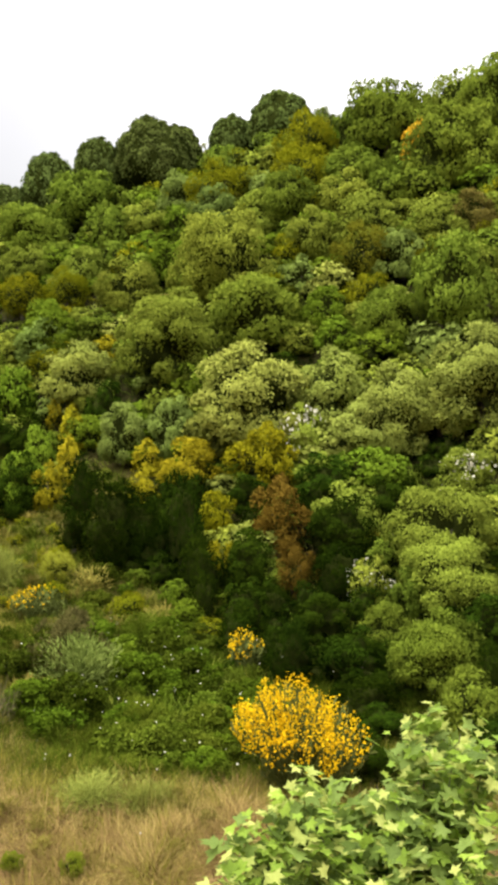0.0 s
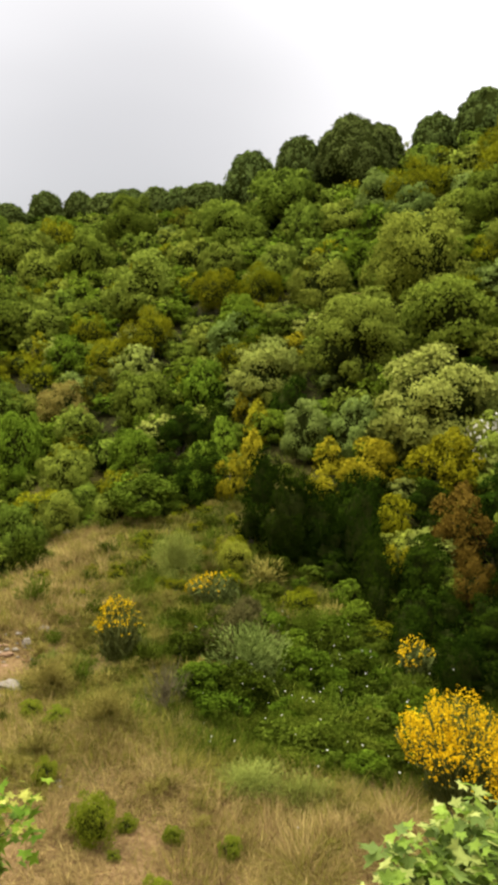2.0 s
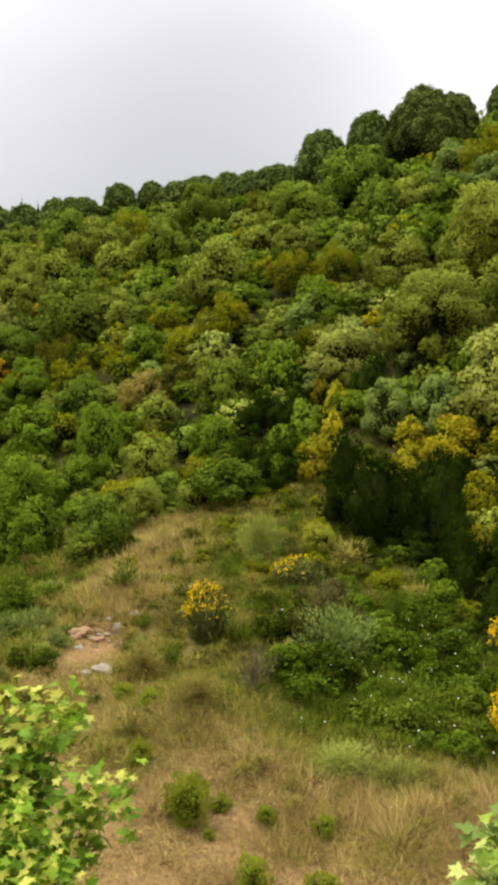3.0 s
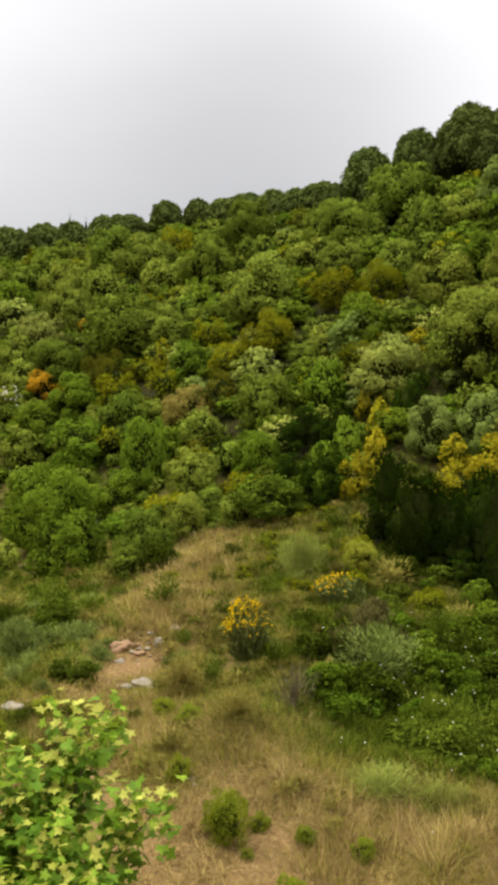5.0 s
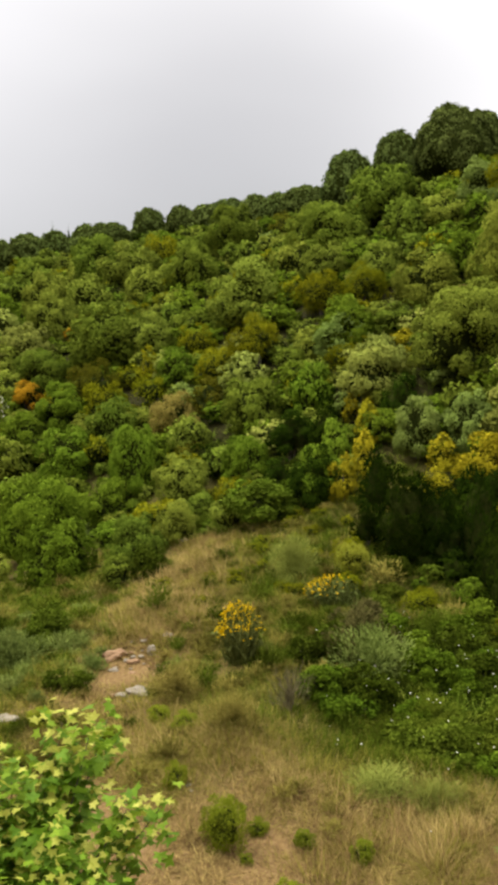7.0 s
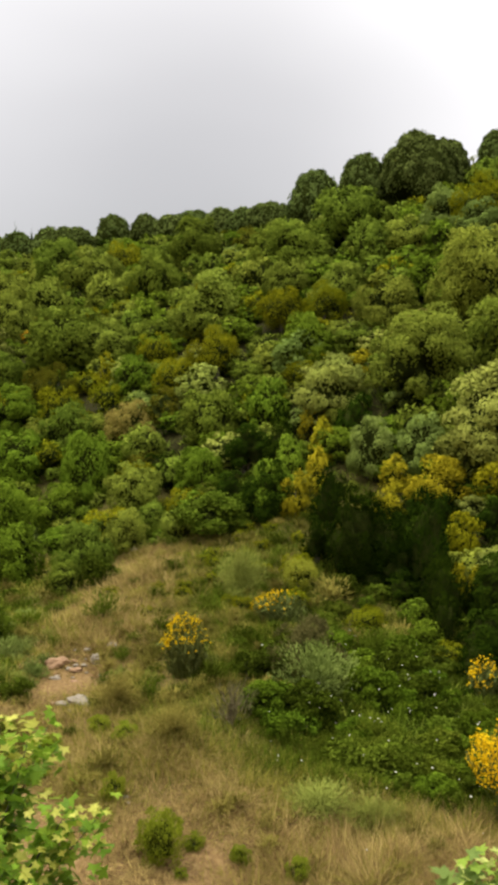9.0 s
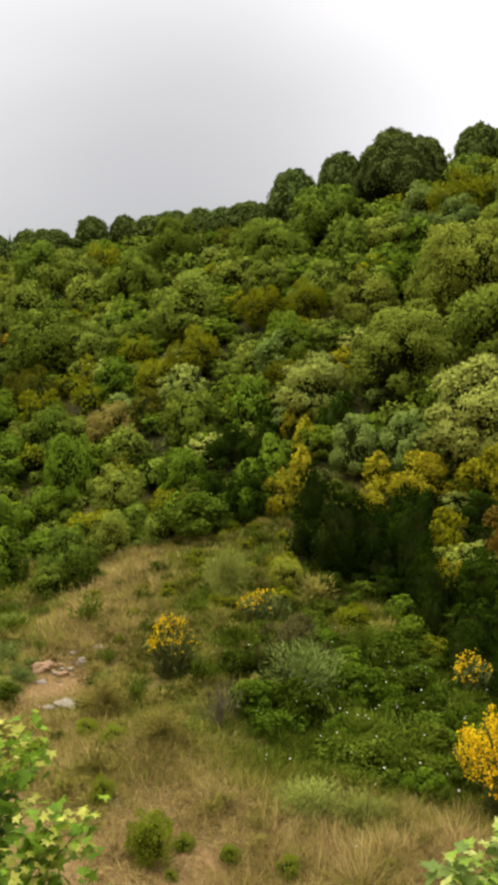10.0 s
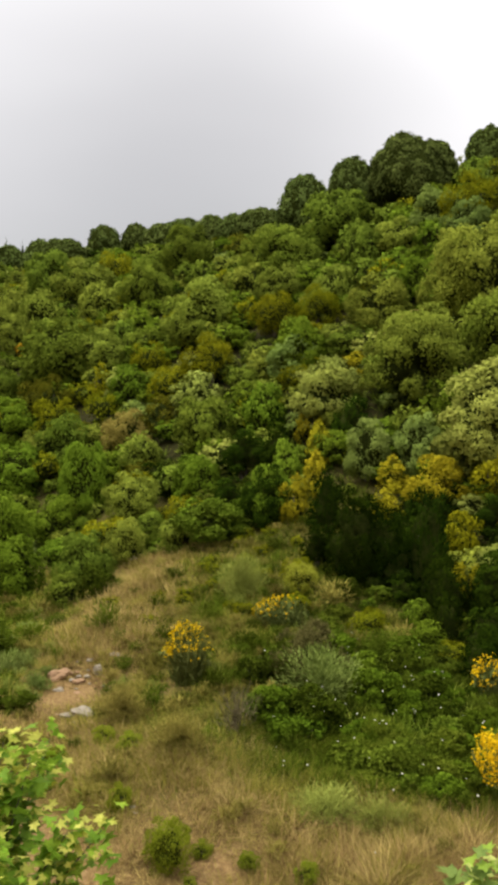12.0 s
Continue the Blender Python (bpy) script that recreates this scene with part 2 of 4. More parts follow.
# ---- the ground's mesh ----
def cover(x, y):
    """How green the ground is: 0 dry earth and straw, 1 fresh grass, 2 leaf litter darkened as shade under the scrub.
    """
    g = 0.70 + 0.12 * bump(x, y, -2.5, 24, 5, 5) - 0.45 * bump(x, y, -6.3, 24.5, 1.7, 8.5, 0.12) - 0.35 * bump(x, y, -5.3, 17, 1.5, 3)
    g = g - 0.65 / (1 + np.exp(np.clip((y - 13.3 - 0.10 * np.minimum(x, 0) + 0.22 * np.maximum(x, 0)) / 0.5, -30, 30))) + 0.35 * bump(x, y, 1.0, 18, 3.0, 5) + 0.2 * bump(x, y, -12, 24, 5, 6)
    g = g + 0.16 * np.sin(1.7 * x + 0.6 * y) * np.sin(1.3 * y - 0.9 * x + 1) + 0.10 * np.sin(3.9 * x - 1.1 * y) * np.sin(3.1 * y + 0.7 * x)
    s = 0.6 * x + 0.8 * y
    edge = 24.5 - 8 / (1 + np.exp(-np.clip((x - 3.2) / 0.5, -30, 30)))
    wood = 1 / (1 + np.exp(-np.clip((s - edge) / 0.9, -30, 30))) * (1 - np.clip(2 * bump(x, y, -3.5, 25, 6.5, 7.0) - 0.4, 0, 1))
    # the bramble patch gets the same darkened ground, for shade in its gaps
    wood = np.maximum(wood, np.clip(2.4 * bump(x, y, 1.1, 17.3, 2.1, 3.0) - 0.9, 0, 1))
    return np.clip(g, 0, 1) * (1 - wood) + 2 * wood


def mesh_of(name, verts, faces, mats, index=None, tint=None, spray=None):
    me = bpy.data.meshes.new(name)
    verts, faces = np.asarray(verts, np.float32), np.asarray(faces, np.int32)
    k = faces.shape[1]
    me.vertices.add(len(verts))
    me.vertices.foreach_set("co", verts.ravel())
    me.loops.add(faces.size)
    me.loops.foreach_set("vertex_index", faces.ravel())
    me.polygons.add(len(faces))
    me.polygons.foreach_set("loop_start", np.arange(0, faces.size, k, dtype=np.int32))
    for m in mats:
        me.materials.append(m)
    if index is not None:
        me.polygons.foreach_set("material_index", np.asarray(index, np.int32))
    if tint is not None:
        me.attributes.new("tint", "FLOAT", "POINT").data.foreach_set("value", np.asarray(tint, np.float32))
    if spray is not None:
        me.attributes.new("spray", "FLOAT_VECTOR", "POINT").data.foreach_set("vector", np.asarray(spray, np.float32).ravel())
    me.update(calc_edges=True)
    me.validate()
    return me


def earth_material():
    m = bpy.data.materials.new("dry_earth_and_litter")
    m.use_nodes = True
    t = m.node_tree
    p = t.nodes["Principled BSDF"]
    geo = t.nodes.new("ShaderNodeNewGeometry")
    green = t.nodes.new("ShaderNodeAttribute")
    green.attribute_name = "tint"
    a = node(t, "ShaderNodeTexNoise", Scale=0.8, Detail=6.0, Roughness=0.65)
    b = node(t, "ShaderNodeTexNoise", Scale=14.0, Detail=6.0, Roughness=0.7)
    for n in (a, b):
        t.links.new(geo.outputs["Position"], n.inputs["Vector"])
    dry = ramp(t, b.outputs[0], [(0.3, (0.092, 0.056, 0.022)), (0.52, (0.180, 0.113, 0.046)), (0.72, (0.270, 0.184, 0.084))])
    wet = ramp(t, b.outputs[0], [(0.3, (0.045, 0.040, 0.009)), (0.55, (0.100, 0.088, 0.020)), (0.75, (0.160, 0.135, 0.040))])
    f = math_node(t, "MULTIPLY_ADD", a.outputs[0], 0.8, math_node(t, "SUBTRACT", green.outputs["Fac"], 0.4))
    f = math_node(t, "MINIMUM", math_node(t, "MAXIMUM", math_node(t, "MULTIPLY_ADD", f, 1.6, -0.25), 0.0), 1.0)
    mix = t.nodes.new("ShaderNodeMix")
    mix.data_type = "RGBA"
    t.links.new(f, mix.inputs[0])
    t.links.new(dry, mix.inputs[6])
    t.links.new(wet, mix.inputs[7])
    # leaf litter, taken near black so that its colour carries the scrub's shade
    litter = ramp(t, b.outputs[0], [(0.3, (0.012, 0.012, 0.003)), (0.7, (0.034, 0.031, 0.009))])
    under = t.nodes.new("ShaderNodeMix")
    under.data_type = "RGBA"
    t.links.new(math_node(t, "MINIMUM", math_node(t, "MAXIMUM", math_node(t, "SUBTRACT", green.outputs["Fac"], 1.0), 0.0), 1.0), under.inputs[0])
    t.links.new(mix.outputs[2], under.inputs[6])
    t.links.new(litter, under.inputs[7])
    t.links.new(under.outputs[2], p.inputs["Base Color"])
    p.inputs["Roughness"].default_value = 0.95
    p.inputs["Specular IOR Level"].default_value = 0.05
    bp = node(t, "ShaderNodeBump", Strength=0.6, Distance=0.05)
    t.links.new(b.outputs[0], bp.inputs["Height"])
    t.links.new(bp.outputs[0], p.inputs["Normal"])
    return m


gx = np.sinh(np.linspace(-5.6, 5.6, 201)) * 18
gy = np.sinh(np.linspace(-5.6, 5.6, 201)) * 18 + 22
GX, GY = np.meshgrid(gx, gy)
n = len(gx)
corner = (np.arange(n - 1)[:, None] * n + np.arange(n - 1)).ravel()
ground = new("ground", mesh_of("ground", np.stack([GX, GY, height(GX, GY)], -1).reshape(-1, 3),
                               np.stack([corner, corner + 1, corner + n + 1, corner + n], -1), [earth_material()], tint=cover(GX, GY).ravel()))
ground.data.polygons.foreach_set("use_smooth", np.ones(len(ground.data.polygons), bool))
tagged(ground, "dry earth slope with straw, litter and green patches", "ground", kind="structure")

# ---- plants ----
rng = np.random.default_rng(11)


def unit(v):
    return v / (np.linalg.norm(v, axis=-1, keepdims=True) + 1e-9)


def leaf_quads(pos, nrm, length, width, along=None):
    """One uneven four-cornered leaf or spray at every place; along: the way the leaves point, else at random."""
    k = len(pos)
    t = unit(np.cross(nrm, rng.normal(size=(k, 3)))) if along is None else unit(along + 0.35 * rng.normal(size=(k, 3)))
    nrm = unit(nrm - t * (nrm * t).sum(-1, keepdims=True))
    b = np.cross(nrm, t)
    size = rng.uniform(0.6, 1.3, (k, 1))
    l, w = length * size / 2, width * size / 2
    u1, u2, u3, u4 = rng.uniform(0.35, 1.0, (4, k, 1))
    v = np.stack([pos - t * l - b * w * u1, pos - t * l * u2 + b * w, pos + t * l + b * w * u3 - nrm * l * 0.3, pos + t * l * u4 - b * w], 1).reshape(-1, 3)
    return v, np.arange(4 * k).reshape(-1, 4)


def leaf_points(pos, nrm, length, width, along=None):
    """As leaf_quads, with small three-cornered leaves for the crowns seen from afar."""
    k = len(pos)
    t = unit(np.cross(nrm, rng.normal(size=(k, 3)))) if along is None else unit(along + 0.35 * rng.normal(size=(k, 3)))
    nrm = unit(nrm - t * (nrm * t).sum(-1, keepdims=True))
    b = np.cross(nrm, t)
    size = rng.uniform(0.6, 1.35, (k, 1))
    l, w = length * size / 2, width * size / 2
    u = rng.uniform(-0.6, 0.6, (k, 1))
    v = np.stack([pos - t * l * (0.7 + 0.3 * u) - b * w, pos - t * l * (0.7 - 0.3 * u) + b * w, pos + t * l + b * w * u - nrm * l * 0.25], 1).reshape(-1, 3)
    return v, np.arange(3 * k).reshape(-1, 3)


def reach_of(d, c, r):
    """How far the union of the clumps reaches along each way d."""
    along = d @ c.T
    inside = r**2 - (c**2).sum(-1) + along**2
    return np.where(inside > 0, along + np.sqrt(np.maximum(inside, 0)), 0.12).max(1)


# habit: clumps' evenness, flatness of a clump, looseness of the leaves, small clumps on each, reach of the inner mass
HABIT = {
    "round": (0.80, 0.72, (0.50, 1.34), 10, 0.68),
    "dome": (0.91, 0.90, (0.70, 1.08), 10, 0.95),
    "spray": (0.76, 0.95, (0.60, 1.40), 9, 0.64),
    "tangle": (0.74, 0.90, (0.50, 1.50), 9, 0.50),
    "tuft": (0.80, 0.90, (0.30, 1.20), 6, 0.02),
}


def crown_arrays(ratio, count, lobe, leaves, length, width, rings, style="round"):
    """A crown: billowing clumps over a rounded body, each with smaller ones on its upper and outer side, fine leaves
    all over them, and behind them the inner twigs, coloured near black as shade. Also gives each vertex the lie of its
    spray."""
    evenness, flat, loose, per, mass_reach = HABIT[style]
    count = int(count)
    i = np.arange(count) + 0.5
    z = 1 - i / count * (1.25 if style == "dome" else 1.62)
    a = i * 2.39996 + rng.uniform(0, 6.28)
    wide = np.sqrt(np.maximum(1 - z * z, 0))
    d = unit(np.stack([wide * np.cos(a), wide * np.sin(a), z], -1) + (0.06 if style == "dome" else 0.20) * rng.normal(size=(count, 3)))
    r1 = rng.uniform(0.70, 1.30, count) * lobe
    c1 = d * (rng.uniform(evenness, 1.86 - evenness, (count, 1)) - 0.8 * r1[:, None])
    if style not in ("dome", "tuft"):
        c1[:, :2] += 0.09 * rng.normal(size=2)
    squash = np.array([1, 1, flat])
    d2 = unit(rng.normal(size=(count, per, 3)) + 0.7 * d[:, None] + np.array([0, 0, 0.55]))
    c2 = (c1[:, None] + d2 * squash * r1[:, None, None] * 0.80).reshape(-1, 3)
    r2 = np.repeat(r1, per) * rng.uniform(0.30, 0.58, count * per)
    c, r = np.concatenate([c1, c2]), np.concatenate([r1, r2])
    lie_of = np.concatenate([d, unit(d2.reshape(-1, 3) + 0.6 * np.repeat(d, per, 0))])
    tall = np.array([1, 1, 2 * ratio / 1.45])
    if style == "tuft":
        pos = unit(rng.normal(size=(leaves, 3)) + np.array([0, 0, 0.4]))
        pos = pos * (reach_of(pos, c, r) * rng.uniform(0.25, 1.0, leaves))[:, None] * tall
        face_n = unit(pos)
        lie = unit(pos + np.array([0, 0, 0.8]))
    else:
        share = np.concatenate([0.38 * r[:count] ** 2 / (r[:count] ** 2).sum(), 0.62 * r[count:] ** 2 / (r[count:] ** 2).sum()])
        pick = rng.choice(len(c), leaves * 3, p=share)
        face_n = unit(rng.normal(size=(leaves * 3, 3)) + 0.8 * unit(c[pick]) + np.array([0, 0, 0.20]))
        pos = c[pick] * tall + face_n * squash * (r[pick] * rng.uniform(*loose, leaves * 3))[:, None]
        p, q = (pos / squash).astype(np.float32), (c * tall / squash).astype(np.float32)
        gap = ((p**2).sum(1)[:, None] - 2 * p @ q.T + (q**2).sum(1)) / (r**2).astype(np.float32)
        keep = np.flatnonzero(gap.min(1) > 0.36)[:leaves * 17 // 20]
        pos, face_n, pick = pos[keep], face_n[keep], pick[keep]
        # sparse leaves right on the inner mass, so that hollows between the clumps are leafy too
        few = leaves // 5
        deep = unit(rng.normal(size=(few, 3)) + np.array([0, 0, 0.25]))
        deep_at = deep * (np.maximum(reach_of(deep, c, r), 0.4) * mass_reach * rng.uniform(0.98, 1.0 if style == "dome" else 1.12, few))[:, None] * tall
        lie = unit(0.70 * face_n + 0.45 * lie_of[pick] + 0.30 * unit(pos) + np.array([0, 0, 0.08]))
        pos, face_n, lie = np.concatenate([pos, deep_at]), np.concatenate([face_n, deep]), np.concatenate([lie, deep])
    leaves = len(pos)
    nrm = unit(lie + {"tangle": 0.7, "tuft": 0.4}.get(style, 0.45) * rng.normal(size=(leaves, 3)))
    along = {"spray": face_n * 0.9 + np.array([0, 0, 0.45]), "tuft": unit(pos) + np.array([0, 0, 0.7])}.get(style)
    v, f = leaf_points(pos, nrm, length, width, along)
    lie = np.repeat(lie, 3, 0)
    if style == "tuft":
        rings = 2
    # the inner mass, its near-black colour standing in for shade between the clumps
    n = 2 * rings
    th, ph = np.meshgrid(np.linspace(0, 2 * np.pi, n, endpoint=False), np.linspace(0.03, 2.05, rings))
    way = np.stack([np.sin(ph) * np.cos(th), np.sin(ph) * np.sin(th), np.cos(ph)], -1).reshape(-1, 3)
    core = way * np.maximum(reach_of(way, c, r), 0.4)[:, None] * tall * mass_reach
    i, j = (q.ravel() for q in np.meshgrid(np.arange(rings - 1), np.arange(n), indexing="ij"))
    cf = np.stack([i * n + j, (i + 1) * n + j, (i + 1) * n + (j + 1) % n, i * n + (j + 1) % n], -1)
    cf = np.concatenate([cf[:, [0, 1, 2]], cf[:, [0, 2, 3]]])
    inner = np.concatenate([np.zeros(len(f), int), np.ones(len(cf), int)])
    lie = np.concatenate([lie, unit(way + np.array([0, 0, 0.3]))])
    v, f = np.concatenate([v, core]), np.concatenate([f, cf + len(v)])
    v[:, :2] /= np.percentile(np.linalg.norm(v[:, :2], axis=1), 98)
    low, high = np.percentile(v[:, 2], (1.0, 99.7))
    sink = 0.05
    v[:, 2] = np.maximum(((v[:, 2] - low) / (high - low) * (1 + sink) - sink) * 2 * ratio, 0.02)
    return v, f, inner, lie


def tube(points, radii, sides=6):
    """A tapered limb along points."""
    p = np.asarray(points, float)
    t = unit(np.gradient(p, axis=0))
    side = unit(np.cross(t, np.array([0.31, 0.74, 0.59])))
    up = np.cross(t, side)
    a = np.linspace(0, 2 * np.pi, sides, endpoint=False)
    v = p[:, None] + np.asarray(radii)[:, None, None] * (np.cos(a)[:, None] * side[:, None] + np.sin(a)[:, None] * up[:, None])
    f = [(i * sides + j, i * sides + (j + 1) % sides, (i + 1) * sides + (j + 1) % sides, (i + 1) * sides + j) for i in range(len(p) - 1) for j in range(sides)]
    return v.reshape(-1, 3), np.array(f)


def joined(pieces):
    vs, fs, k = [], [], 0
    for v, f in pieces:
        vs.append(v)
        fs.append(f + k)
        k += len(v)
    return np.concatenate(vs), np.concatenate(fs)


def stems_arrays(ratio, foot, stems=4):
    out = []
    for i in range(stems):
        a = rng.uniform(0, 2 * np.pi)
        q = np.array([math.cos(a), math.sin(a), 0]) * rng.uniform(0.2, 0.5)
        pts = [q * 0.15 + (0, 0, foot), q * 0.35 + (0, 0, ratio * 0.45), q * 0.6 + (0, 0, ratio * 0.8), q * 0.8 + (0, 0, ratio * 1.15)]
        out.append(tube(pts, [0.055, 0.045, 0.03, 0.010], 5))
    return joined(out)


def part(name, me, parent, label=""):
    ob = new(name, me)
    ob.parent = parent
    return tagged(ob, label)


# the kinds of plant
# kind: name, label, category, leaf colour, height to width, clumps, clump size, leaf length, leaf width, style
KINDS = {
    "oak": ("holm_oak", "dense dark grey-green holm oak on the hillside", "tree", "oak", 0.80, 20, 0.34, 1.0, 0.85, "round"),
    "pine": ("stone_pine", "dome-shaped dark stone pine on the ridge", "tree", "pine", 0.85, 46, 0.25, 1.0, 0.85, "dome"),
    "cypress": ("cypress", "slim dark cypress top on the far ridge", "tree", "pine", 3.5, 24, 0.45, 1.0, 0.6, "spray"),
    "mastic": ("mastic_shrub", "fresh green mastic shrub in the scrub", "shrub", "mastic", 0.80, 18, 0.33, 1.0, 0.85, "round"),
    "olive": ("buckthorn_shrub", "grey-green buckthorn shrub in the scrub", "shrub", "olive", 0.80, 20, 0.32, 1.0, 0.75, "round"),
    "light": ("downy_oak", "pale green downy oak with young leaves", "tree", "light", 0.85, 24, 0.29, 1.0, 0.85, "round"),
    "olive_brown": ("downy_oak", "olive-brown downy oak with a reddish top", "tree", "olive", 0.90, 24, 0.29, 1.0, 0.75, "round"),
    "silver": ("wild_olive", "silvery grey-green wild olive bush", "shrub", "silver", 0.85, 18, 0.32, 1.1, 0.75, "round"),
    "golden": ("heath_shrub", "golden-green tree heath in the scrub", "shrub", "golden", 0.75, 18, 0.32, 1.0, 0.45, "spray"),
    "yellow": ("yellowing_shrub", "shrub with yellowing leaves at the wood's edge", "shrub", "yellow", 0.95, 14, 0.34, 1.1, 0.75, "tangle"),
    "golden_yellow": ("yellowing_shrub", "yellow-green shrub at the wood's edge", "shrub", "golden_yellow", 0.90, 16, 0.30, 1.0, 0.75, "tangle"),
    "rust": ("rusty_shrub", "shrub with rust-brown withered leaves", "shrub", "rust", 1.00, 16, 0.30, 1.0, 0.75, "tangle"),
    "rust_green": ("heath_shrub", "brownish green heath shrub", "shrub", "rust_green", 0.80, 16, 0.32, 1.0, 0.45, "spray"),
    "pinkish": ("buckthorn_shrub", "pale shrub with a pinkish flush", "shrub", "dull", 0.80, 18, 0.32, 1.0, 0.75, "round"),
    "dry_shrub": ("heath_shrub", "pale olive-brown half-dry shrub", "shrub", "dull", 0.80, 18, 0.32, 1.0, 0.75, "round"),
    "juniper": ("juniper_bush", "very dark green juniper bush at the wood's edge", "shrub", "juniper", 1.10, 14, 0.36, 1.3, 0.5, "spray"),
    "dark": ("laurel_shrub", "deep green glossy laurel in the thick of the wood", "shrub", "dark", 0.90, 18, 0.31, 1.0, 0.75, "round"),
    "orange": ("gorse_bush", "small bush in orange-yellow bloom", "shrub", "orange", 0.80, 14, 0.32, 1.0, 0.85, "round"),
    "blossom": ("hawthorn_bush", "green hawthorn bush with white blossom", "shrub", "olive", 0.80, 18, 0.32, 1.0, 0.75, "round"),
    "dull": ("dry_herb_clump", "clump of dull olive dry herbs on the slope", "shrub", "dull", 0.60, 15, 0.32, 1.3, 0.25, "tuft"),
    "bramble": ("bramble_bush", "low tangled green bramble on the slope", "shrub", "bramble", 0.65, 15, 0.32, 1.55, 0.9, "tangle"),
    "herb": ("herb_clump", "clump of green herbs and tall grass on the slope", "shrub", "bramble", 0.60, 15, 0.32, 1.3, 0.28, "tuft"),
    "sage": ("sage_clump", "grey-green sage with upright shoots on the slope", "shrub", "sage", 0.65, 15, 0.32, 1.5, 0.34, "tuft"),
    "vine": ("bramble_bush", "fresh green leafy bramble on the slope", "shrub", "vine", 0.65, 15, 0.32, 1.7, 0.95, "tangle"),
    "pale_herb": ("herb_clump", "clump of pale yellow-green feathery herbs", "shrub", "light", 0.55, 15, 0.32, 1.5, 0.20, "tuft"),
    "dead_brush": ("dead_brush", "grey-brown dead brush on the slope", "shrub", "dead", 0.65, 15, 0.32, 1.5, 0.14, "tuft"),
    "brown": ("heath_shrub", "low dark brownish heath bush on the knoll", "shrub", "brown", 0.65, 15, 0.32, 1.1, 0.40, "spray"),
    "dwarf": ("dwarf_shrub", "small green dwarf shrub on dry earth", "shrub", "dwarf", 0.75, 16, 0.30, 1.5, 0.40, "spray"),
    "light_dwarf": ("dwarf_shrub", "small pale green dwarf shrub on dry earth", "shrub", "pale_dwarf", 0.75, 16, 0.30, 1.5, 0.40, "spray"),
}
# leaves in a crown and their length, by how large the plant looks from the camera
DETAIL = {"broad": (15000, 0.056, 14), "middling": (5900, 0.084, 11), "small": (1900, 0.130, 8), "tiny": (600, 0.200, 6), "speck": (190, 0.28, 5)}
ARRAYS, MADE, PLACED, STANDING = {}, {}, [], []
CAMERA_EYE = 6.2


def arrays(kind, detail, variant):
    key = (kind, detail, variant)
    if key not in ARRAYS:
        _, _, _, _, ratio, clumps, size, length, width, style = KINDS[kind]
        count, leaf, rings = DETAIL[detail]
        ARRAYS[key] = crown_arrays(ratio, clumps, size, count, leaf * length, leaf * width, rings, style)
    return ARRAYS[key]


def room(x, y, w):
    """How tall the scrub may be at a place without hiding, in the camera's view, a placed crown further up."""
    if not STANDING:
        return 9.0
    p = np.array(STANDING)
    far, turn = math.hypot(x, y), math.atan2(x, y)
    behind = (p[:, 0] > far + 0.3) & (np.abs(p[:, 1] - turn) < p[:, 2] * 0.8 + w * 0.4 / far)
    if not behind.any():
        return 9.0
    return float((p[behind, 3] * far).min() + CAMERA_EYE - height(x, y))


